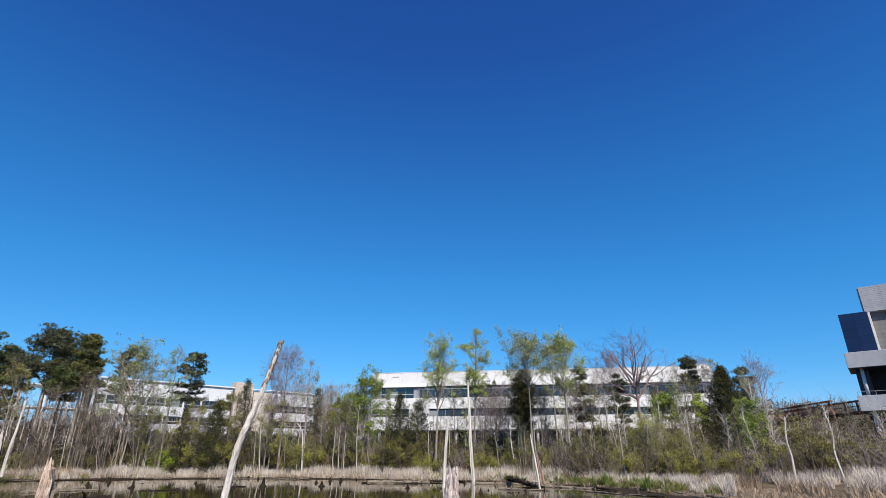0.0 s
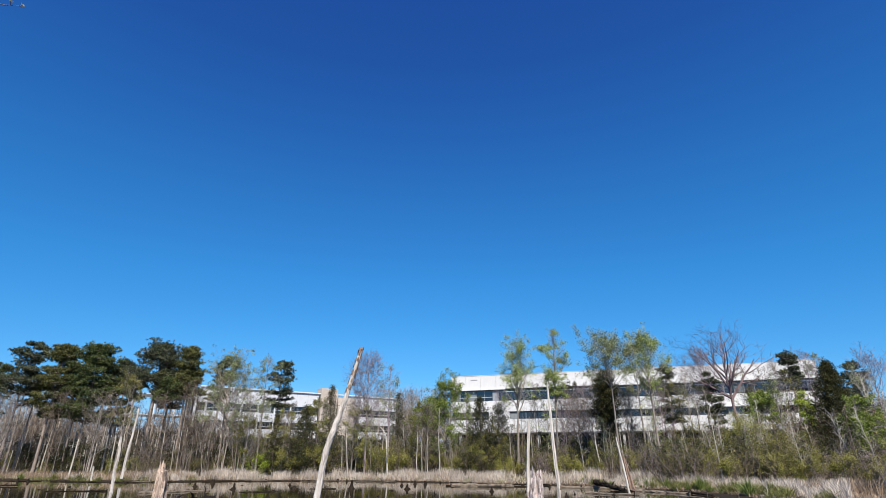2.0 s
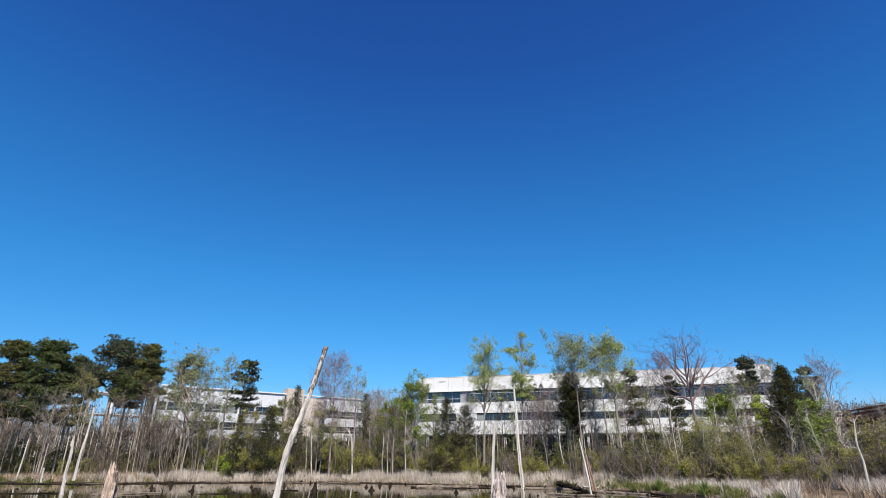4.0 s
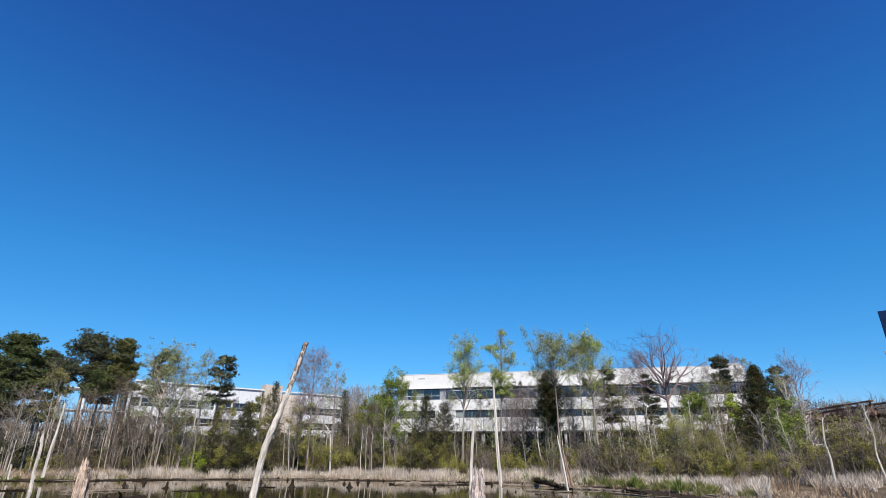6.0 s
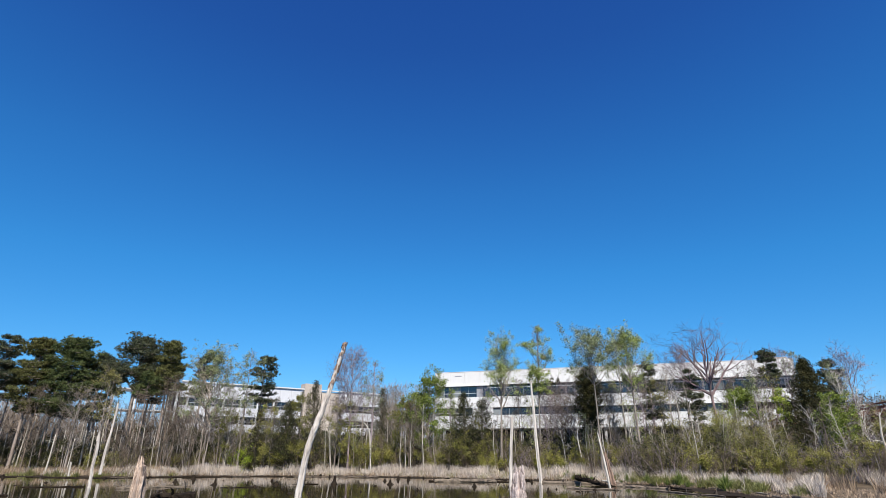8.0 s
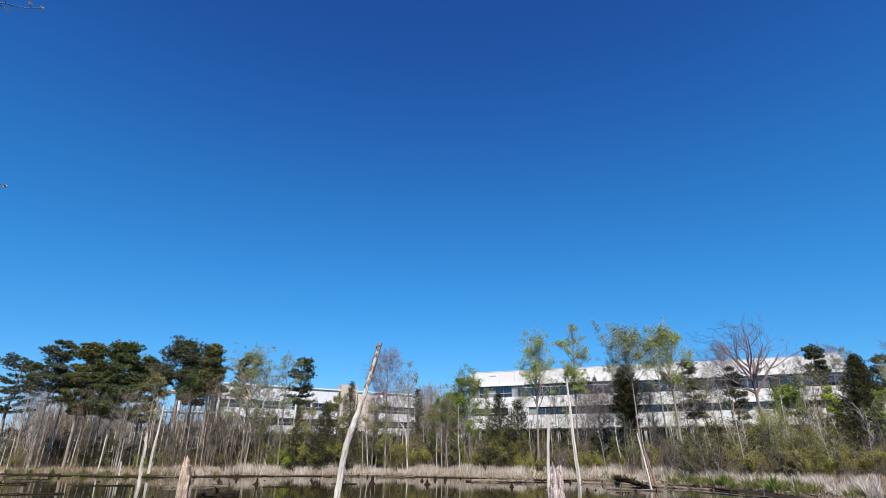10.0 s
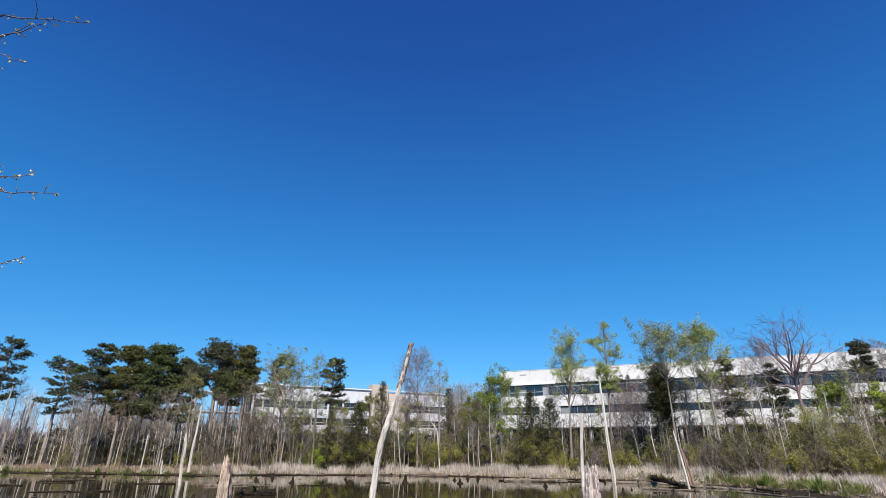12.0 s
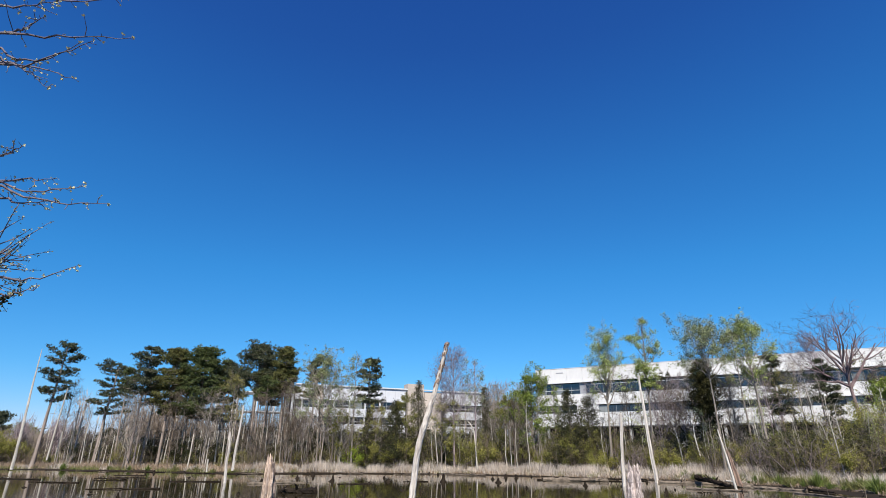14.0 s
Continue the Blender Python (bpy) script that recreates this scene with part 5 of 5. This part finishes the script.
log(-3.2, 48.0, -11.0, 46.2, 0.42, LOG_PALE, "pale bare log along the mud", 7)
log(-10.2, 43.8, -15.0, 41.6, 0.36, LOG_PALE, "pale log on the mud by the stump", 8)
log(22.5, 62.6, 28.5, 64.4, 0.14, WET_WOOD, "dark log along the reeds", 9)
log(28.0, 63.8, 35.5, 65.0, 0.13, WET_WOOD, "dark log at the foot of the reeds", 10)
log(9.5, 57.4, 16.0, 61.0, 0.14, WET_WOOD, "dark log at the foot of the reeds", 11)
log(16.0, 60.2, 22.0, 62.0, 0.12, LOG_GREY, "grey log under the reeds", 12)
log(36.5, 64.5, 43.0, 72, 0.14, WET_WOOD, "dark log along the sedge bank", 13)
log(46.5, 56, 49.0, 58, 0.17, WET_WOOD, "dark knotted log in the pond", 14, 6, 0.08)
log(52.5, 60, 56.5, 66, 0.14, WET_WOOD, "dark log far along the pond", 15, 5)
log(43.5, 74, 51.0, 86, 0.14, WET_WOOD, "dark log along the distant grassy bank", 16)
log(38.8, 49, 43.2, 51, 0.12, WET_WOOD, "dark log floating by the snag", 17)
log(45.0, 62, 47.6, 64, 0.16, WET_WOOD, "dark tangled log in the pond", 18, 6, 0.1)
log(-5.6, 40.5, -10.5, 39.2, 0.24, LOG_GREY, "thin grey log in the water", 19)
log(19.0, 46, 21.5, 46.4, 0.09, WET_WOOD, "dark short log in the pond", 20)
log(25.0, 43, 28.0, 43.4, 0.09, WET_WOOD, "dark short log in the pond", 21)
log(50.0, 52, 53.5, 56, 0.12, WET_WOOD, "dark log in the pond", 22)
log(-14.0, 38.8, -19.5, 35.5, 0.13, LOG_GREY, "grey log half sunk in mud", 23)
log(-17.0, 37.0, -21.0, 35.0, 0.12, WET_WOOD, "dark log half sunk in mud", 24)


def small_stump(seed, h, r):
    """A rotted stump with flared roots, worn to an uneven cone."""
    rng = random.Random(seed)
    ob = thing("small_stump", (0, 0, 0), "low dark rotted stump standing in the water", "stump", "stumps in the pond")
    m = Mesher()
    m.tube([Vector((0, 0, -0.15)), Vector((0, 0, 0.0)), Vector((0.02, 0, h * 0.4)), Vector((0.03, 0.02, h * 0.8)), Vector((0.05, 0, h))],
           [r * 1.5, r * 1.25, r * 0.75, r * 0.55, r * 0.3], 9, True, 0.25, rng)
    part("trunk", m, WET_WOOD, ob)
    for k in range(5):
        k_ = Mesher()
        a = 1.3 * k + rng.uniform(-0.4, 0.4)
        q = Vector((math.cos(a), math.sin(a), -0.1)) * (r * rng.uniform(1.3, 2.2))
        k_.tube([Vector((0, 0, h * 0.35)), q * 0.5 + Vector((0, 0, 0.08)), q], [r * 0.4, r * 0.28, r * 0.08], 5)
        part("root", k_, WET_WOOD, ob)
    return ob


STUMPS = [small_stump(1, 0.35, 0.16), small_stump(2, 0.6, 0.2), small_stump(3, 0.2, 0.2), small_stump(4, 0.45, 0.13)]
for k, ob in enumerate(STUMPS):
    ob.matrix_world = Matrix.Translation(polar(12 + 5.5 * k, 45 + k))
stump_rng = random.Random(5)
for k in range(50):
    az = -9 + 66 * (k + stump_rng.random()) / 50
    far = shore_at(az) - 1.0
    d = far - (far - 33) * stump_rng.random() ** 1.6
    copy_thing(stump_rng.choice(STUMPS), Matrix.Translation(polar(az, d, -0.02)) @ Matrix.Rotation(stump_rng.uniform(0, 6.3), 4, "Z")
               @ Matrix.Diagonal((1, 1, stump_rng.uniform(0.4, 1.0), 1)) @ Matrix.Scale(stump_rng.uniform(0.4, 0.9), 4))


for k in range(44):  # dark rooty hummocks along the water's edge
    az = -22 + 80 * (k + stump_rng.random()) / 44
    d = shore_at(az) - stump_rng.uniform(-0.4, 1.3)
    copy_thing(stump_rng.choice(STUMPS), Matrix.Translation(polar(az, d, -0.03)) @ Matrix.Rotation(stump_rng.uniform(0, 6.3), 4, "Z")
               @ Matrix.Diagonal((stump_rng.uniform(0.5, 1.6), stump_rng.uniform(0.5, 1.5), stump_rng.uniform(0.15, 0.45), 1)))


# ---- reeds, grasses and sedge along the water ----
def reed_field(name, label, material, count, az0, az1, s0, s1, h0, h1, width, seed, lean=0.25, patch=0.0, patch_scale=0.35):
    """Blades at random between two distances from the water's edge; patch: share left out in clumps."""
    rng, m, made = random.Random(seed), Mesher(), 0
    for _ in range(count * 6):
        az = rng.uniform(az0, az1)
        d = shore_at(az) + s0 - 1 + rng.random() * (s1 - s0 + 3)
        p = polar(az, d)
        s = pond_distance(p.x, p.y)
        if s < s0 or s > s1:
            continue
        n = noise.noise((p.x * patch_scale, p.y * patch_scale, seed))
        if n < patch:
            continue
        h = rng.uniform(h0, h1) * (0.95 + 0.8 * noise.noise((p.x * 0.35, p.y * 0.35, 4)))
        p.z = ground(p.x, p.y) - 0.03
        m.blade(p, Vector((rng.gauss(0, lean), rng.gauss(0, lean), 0)) * h, h, width * rng.uniform(0.6, 1.4), rng.uniform(0, 3.14))
        made += 1
        if made >= count:
            break
    return tagged(new(name, m.mesh(name, material)), label, "reeds", kind="stuff")


reed_field("reed_bed", "dry pale cattail reeds along the bank", REED, 22000, -13, 36, 0.9, 5.5, 0.4, 1.1, 0.03, 1, 0.2, patch=0.0, patch_scale=0.5)
reed_field("reed_bed", "low broken pale reeds along the bank", REED, 9000, -13, 36, 0.5, 5.0, 0.2, 0.55, 0.03, 21, 0.55, patch=-0.2, patch_scale=0.8)
reed_field("marsh_reeds", "dry pale grass and reeds on the marsh", REED, 14500, -27, -10, 2.2, 16, 0.35, 0.95, 0.034, 2, 0.3, patch=0.06, patch_scale=0.75)
reed_field("marsh_reeds", "dry pale reeds before the thicket", REED, 13000, -45, -25, 10.5, 24, 0.35, 0.95, 0.028, 12, 0.28, patch=-0.08, patch_scale=0.6)
reed_field("mud_litter", "short pinkish dead stalks on brown mud", REED_RED, 15000, -45, -10, 0.3, 10, 0.05, 0.26, 0.035, 9, 0.6, patch=-0.4)
reed_field("bank_litter", "brown broken stalks on the muddy bank", REED_RED, 9000, -13, 36, 0.1, 3.5, 0.08, 0.4, 0.035, 19, 0.7, patch=-0.3)
reed_field("russet_grass", "russet dry grass on the bank", REED_RED, 13000, 32, 60, 1.6, 9, 0.4, 0.95, 0.045, 3, 0.35, patch=-0.4)
reed_field("russet_grass", "pale dry grass on the bank", REED, 7500, 34, 60, 1.2, 9, 0.3, 0.75, 0.04, 13, 0.4, patch=0.05)
reed_field("sedge", "green sedge tufts at the water's edge", SEDGE, 2600, 32, 60, 0.3, 3.0, 0.2, 0.5, 0.045, 4, 0.45, patch=-0.02)
reed_field("sedge", "green sedge clumps on the marsh", SEDGE, 6500, -26, -9, 1.0, 6.5, 0.3, 0.66, 0.034, 5, 0.5, patch=0.2, patch_scale=0.75)
reed_field("sedge", "olive sedge between the reeds", SEDGE, 1800, -6, 34, 0.6, 3.0, 0.2, 0.55, 0.035, 15, 0.4, patch=0.15, patch_scale=0.6)
reed_field("brush_litter", "brown dead brush under the thicket", REED_RED, 9000, -40, 34, 5.5, 13, 0.4, 1.0, 0.05, 6, 0.4)


def sedge_tuft(seed, material, label):
    """A fountain of arching blades from one root, the outer ones lying over."""
    rng, m = random.Random(seed), Mesher()
    for _ in range(150):
        a, out = rng.uniform(0, 6.28), rng.random() ** 0.7
        h = 0.62 * (1.1 - 0.55 * out) * rng.uniform(0.6, 1.15)
        way = Vector((math.cos(a), math.sin(a), 0))
        m.blade(way * (0.16 * out), way * (0.42 * out), h, rng.uniform(0.018, 0.036), rng.uniform(0, 3.14))
    ob = thing("sedge_tuft", (0, 0, 0), label, "sedge", "sedge tufts on the marsh")
    part("foliage", m, material, ob)
    return ob


TUFTS = [sedge_tuft(31, SEDGE_FRESH, "bright green arching sedge tuft on the mud"), sedge_tuft(32, SEDGE_FRESH, "bright green arching sedge tuft on the mud"),
         sedge_tuft(33, SEDGE, "olive green sedge tuft among dead reeds")]
tuft_rng = random.Random(34)
for k in range(64):
    az = -5.5 - 22 * (k + tuft_rng.random()) / 64 if k < 50 else tuft_rng.uniform(36, 52)
    p = polar(az, shore_at(az) + tuft_rng.uniform(0.3, 3.6) * (1 if az < 0 else 0.5))
    p.z = ground(p.x, p.y) - 0.03
    m4 = Matrix.Translation(p) @ Matrix.Rotation(tuft_rng.uniform(0, 6.3), 4, "Z") @ Matrix.Diagonal((1, 1, tuft_rng.uniform(0.7, 1.2), 1)) @ Matrix.Scale(tuft_rng.uniform(0.6, 1.25), 4)
    if k < 3:
        TUFTS[k].matrix_world = m4
    else:
        copy_thing(tuft_rng.choice(TUFTS), m4)

for k in range(16):  # grey fallen sticks among the sedge
    az = -5 - 1.3 * k + tuft_rng.uniform(-0.5, 0.5)
    d = shore_at(az) + tuft_rng.uniform(-0.6, 2.6)
    log(az, d, az - tuft_rng.uniform(0.8, 3.0), d + tuft_rng.uniform(-1.6, 0.4), tuft_rng.uniform(0.09, 0.16), tuft_rng.choice((LOG_PALE, LOG_GREY, BARK_PALE)),
        "thin grey fallen branch on the mud", 430 + k, 4, 0.2, 0.14)


# ---- far woods ----
def far_woods(name, label, az0, az1, d0, d1, el0, el1, count, leaf, bark, seed):
    rng = random.Random(seed)
    ob = thing(name, polar((az0 + az1) / 2, (d0 + d1) / 2), label, "woods")
    tagged(ob, kind="stuff")
    tm, cm = Mesher(), Mesher()
    o = Vector(ob.matrix_world.translation)
    for k in range(count):
        az, d = rng.uniform(az0, az1), rng.uniform(d0, d1)
        p = polar(az, d, 1.5) - o
        h = d * math.tan(radians(rng.uniform(el0, el1)))
        tm.tube([p, p + Vector((rng.uniform(-0.5, 0.5), 0, h * 0.95))], [0.16, 0.05], 5)
        w = h * rng.uniform(0.16, 0.26)
        puffs = []
        for _ in range(9):
            u = rng.uniform(0.35, 0.93)
            a, f = rng.uniform(0, 6.3), w * 0.95 * math.sqrt(rng.random()) * math.sqrt(max(0.05, 1 - ((u - 0.55) / 0.42) ** 2))
            puffs.append((p + Vector((math.cos(a) * f, math.sin(a) * f, h * u)), w * rng.uniform(0.3, 0.5)))
        for j in range(380 if leaf else 240):
            c, r = puffs[j % 9]
            if leaf:
                cm.leaf(c + inside(rng, r), d * 0.0028, rng, 0.7)
            else:
                q = p + Vector((rng.gauss(0, w * 0.55), rng.gauss(0, w * 0.55), h * min(1.02, max(0.2, rng.gauss(0.62, 0.24)))))
                cm.needle(q, Vector((rng.gauss(0, 0.35), rng.gauss(0, 0.35), 1)).normalized(), rng.uniform(0.7, 2.2), d * 0.0003, rng)
    part("trunks", tm, bark, ob)
    part("crowns", cm, leaf or bark, ob)


far_woods("far_woods", "low bare brush far along the pond", 47, 66, 106, 126, 0.5, 1.7, 150, None, TWIG_TAN, 9)
far_woods("far_woods", "low yellow-green brush far along the pond", 50, 66, 112, 130, 0.3, 1.2, 40, LEAF_OLIVE, BARK_GREY, 10)
far_woods("far_woods", "distant green and brown wood edge", 50, 75, 130, 190, 1.4, 2.6, 90, LEAF_OLIVE, BARK_GREY, 1)
far_woods("far_woods", "distant dark pine tops behind the footbridge", -47, -28, 170, 230, 4.0, 5.0, 100, NEEDLES_BLUE, BARK_DARK, 2)
far_woods("far_woods", "distant pale wood between the offices", 4, 16, 150, 190, 4.2, 6.9, 90, None, TWIG_TAN, 3)
far_woods("far_woods", "green wood beside the footbridge", -38, -30, 150, 165, 2.2, 3.3, 40, LEAF_OLIVE, BARK_GREY, 8)
far_woods("far_woods", "grey bare wood behind the pine grove", 29, 46, 102, 140, 1.6, 4.6, 90, None, TWIG_BROWN, 4)
far_woods("far_woods", "tan bare wood behind the slender pines", 43.5, 51, 104, 118, 3.0, 5.0, 12, None, TWIG_TAN, 11)
far_woods("far_woods", "thin bare wood at the pond's far end", 50.5, 55, 106, 120, 1.6, 3.0, 10, None, TWIG_MAUVE, 12)
far_woods("far_woods", "brown bare wood behind the thicket", -47, -24, 104, 135, 2.6, 4.5, 170, None, TWIG_BROWN, 5)
far_woods("far_woods", "olive wood behind the thicket", -47, -24, 105, 140, 1.6, 3.0, 70, LEAF_OLIVE, BARK_GREY, 7)


far_woods("far_woods", "dark underwood behind the pine grove", 8, 52, 112, 128, 1.4, 3.0, 80, LEAF_DARK, BARK_GREY, 6)


# ---- the tree beside the camera, whose branches hang into view ----
def near_tree():
    rng = random.Random(77)
    foot = Vector((-9.4, 0.9, ground(-9.4, 0.9) - 0.05))
    tree = thing("cherry_tree", foot, "budding tree whose thin branches hang over the bank", "tree")
    tm = Mesher()
    pts = trunk_line(rng, 9.0, (0.3, 0.2), 0.05)
    tm.tube(pts, [0.17 * (1 - 0.8 * i / 9) + 0.02 for i in range(10)], 12)
    part("trunk", tm, BARK_NEAR, tree, "", True)

    def point(az, el, dist):
        return polar(az, dist * math.cos(radians(el)), EYE + dist * math.sin(radians(el))) + Vector((-0.1, -0.04, 0)) - foot

    def bud(cm, p, d, size, buds):
        """An opening bud: a tight rosette of small cupped leaves round the tip of a spur."""
        for _ in range(rng.randint(3, buds + 1)):
            v = (d + jitter(rng, 0.55)).normalized()
            side, i = v.cross(jitter(rng, 1)).normalized() * (size * 0.34), len(cm.v)
            lift = v.cross(side).normalized() * (size * 0.2)
            cm.v += [p, p + v * (size * 0.5) + side, p + v * size + lift, p + v * (size * 0.5) - side]
            cm.f += [(i, i + 1, i + 2), (i, i + 2, i + 3)]

    def shoots(line, count, buds, t0=0.35):
        """Short spurs and side twigs with opening buds along a branch."""
        bm_, cm = Mesher(), Mesher()
        for j in range(count):
            t = t0 + (0.99 - t0) * (j + rng.random()) / count
            p = along(line, t)
            d = (along(line, min(1, t + 0.03)) - along(line, t - 0.03)).normalized()
            side = (d.cross(jitter(rng, 1)).normalized() + d * 0.5).normalized()
            long_one = rng.random() < 0.17
            ln = rng.uniform(0.14, 0.34) * (1.2 - t) if long_one else rng.uniform(0.02, 0.06)
            q = p + side * ln + Vector((0, 0, 0.15 * ln))
            mid = p.lerp(q, 0.5) + jitter(rng, 0.012 if long_one else 0.002)
            bm_.tube([p, mid, q], [0.0042, 0.0034, 0.002] if long_one else [0.003, 0.0025, 0.002], 5)
            for e in ((mid, q) if long_one else (q,)):
                if rng.random() < 0.28:
                    continue
                bud(cm, e, (q - p).normalized(), rng.uniform(0.014, 0.030), buds)
        bud(cm, line[-1], (line[-1] - line[-2]).normalized(), 0.03, buds)
        return bm_, cm

    # each branch: azimuth and elevation where it comes into view, the same for its tip, the tip's distance, its bow up or down
    branches = ((65.5, 34.9, 61.9, 37.0, 6.2, -0.02), (66.0, 36.4, 56.3, 39.7, 5.7, -0.10), (64.8, 32.9, 54.75, 36.8, 5.67, -0.02), (64.1, 33.3, 62.3, 35.5, 5.9, -0.03),
                (64.4, 31.8, 57.95, 35.3, 5.9, -0.17), (64.2, 31.1, 59.0, 34.7, 6.1, -0.17), (64.0, 30.6, 58.55, 31.7, 6.4, 0.03), (63.7, 30.9, 60.2, 30.15, 6.6, 0.04))
    lows = ((61.8, 23.5, 60.6, 24.8, 6.5, -0.01), (61.2, 21.5, 57.5, 22.9, 6.4, 0.01), (61.2, 21.4, 55.3, 22.8, 6.1, -0.08), (61.1, 21.1, 53.05, 21.7, 5.54, -0.08),
            (60.8, 20.1, 56.9, 21.0, 6.3, -0.04), (59.1, 13.7, 54.05, 15.7, 5.95, -0.07), (58.8, 12.3, 56.55, 13.3, 6.2, -0.03))
    for k, (az0, el0, az1, el1, dist, bow) in enumerate(branches + lows):
        tip, gate = point(az1, el1, dist), point(az0, el0, dist + 0.9)
        root = along(pts, min(0.98, max(0.25, (gate.z - 0.7) / 9.0)))
        line = [root, root.lerp(gate, 0.35) + Vector((0, 0, 0.1)), root.lerp(gate, 0.7) + Vector((0, 0, 0.08))]
        n = 9
        for i in range(n + 1):
            t = i / n
            wob = jitter(rng, 0.009) * (0 < i < n)
            line.append(gate.lerp(tip, t) + Vector((0, 0, bow * math.sin(math.pi * t ** 0.8))) + wob)
        n = len(line) - 1
        bm_ = Mesher()
        bm_.tube(line, [0.014 * (1 - i / n) ** 1.3 + 0.0028 for i in range(n + 1)], 7)
        b = part("branch", bm_, BARK_NEAR, tree, "", True)
        tw, cm = shoots(line[3:], 15, 4, 0.02)
        tagged(part("twig_mass", tw, BARK_NEAR, b), kind="stuff")
        tagged(part("bud_cluster", cm, LEAF_BUD, b), "pale yellow-green opening buds", kind="stuff")
    # a pale leafy spray and a dark leaf cluster low at the side
    for az, el, spread, count, leaf, label in ((59.0, 15.0, 0.26, 40, LEAF_BUD, "pale opening leaves"), (58.6, 12.3, 0.14, 8, LEAF_DARK, "dark green leaves")):
        sm, cm, mid = Mesher(), Mesher(), point(az, el, 7.2)
        for k in range(count):
            q = mid + jitter(rng, spread)
            p = mid + (q - mid) * 0.2 + Vector((-0.16, -0.1, -0.06)) + jitter(rng, 0.06)
            sm.tube([p, p.lerp(q, 0.6) + jitter(rng, 0.012), q], [0.007, 0.005, 0.002], 4)
            for _ in range(12):
                cm.leaf(p.lerp(q, rng.uniform(0.7, 1.0)) + jitter(rng, 0.012), 0.026 if leaf is LEAF_BUD else 0.05, rng, 0.6)
        b = part("branch", sm, BARK_NEAR, tree)
        part("leaves", cm, leaf, b, label)


near_tree()
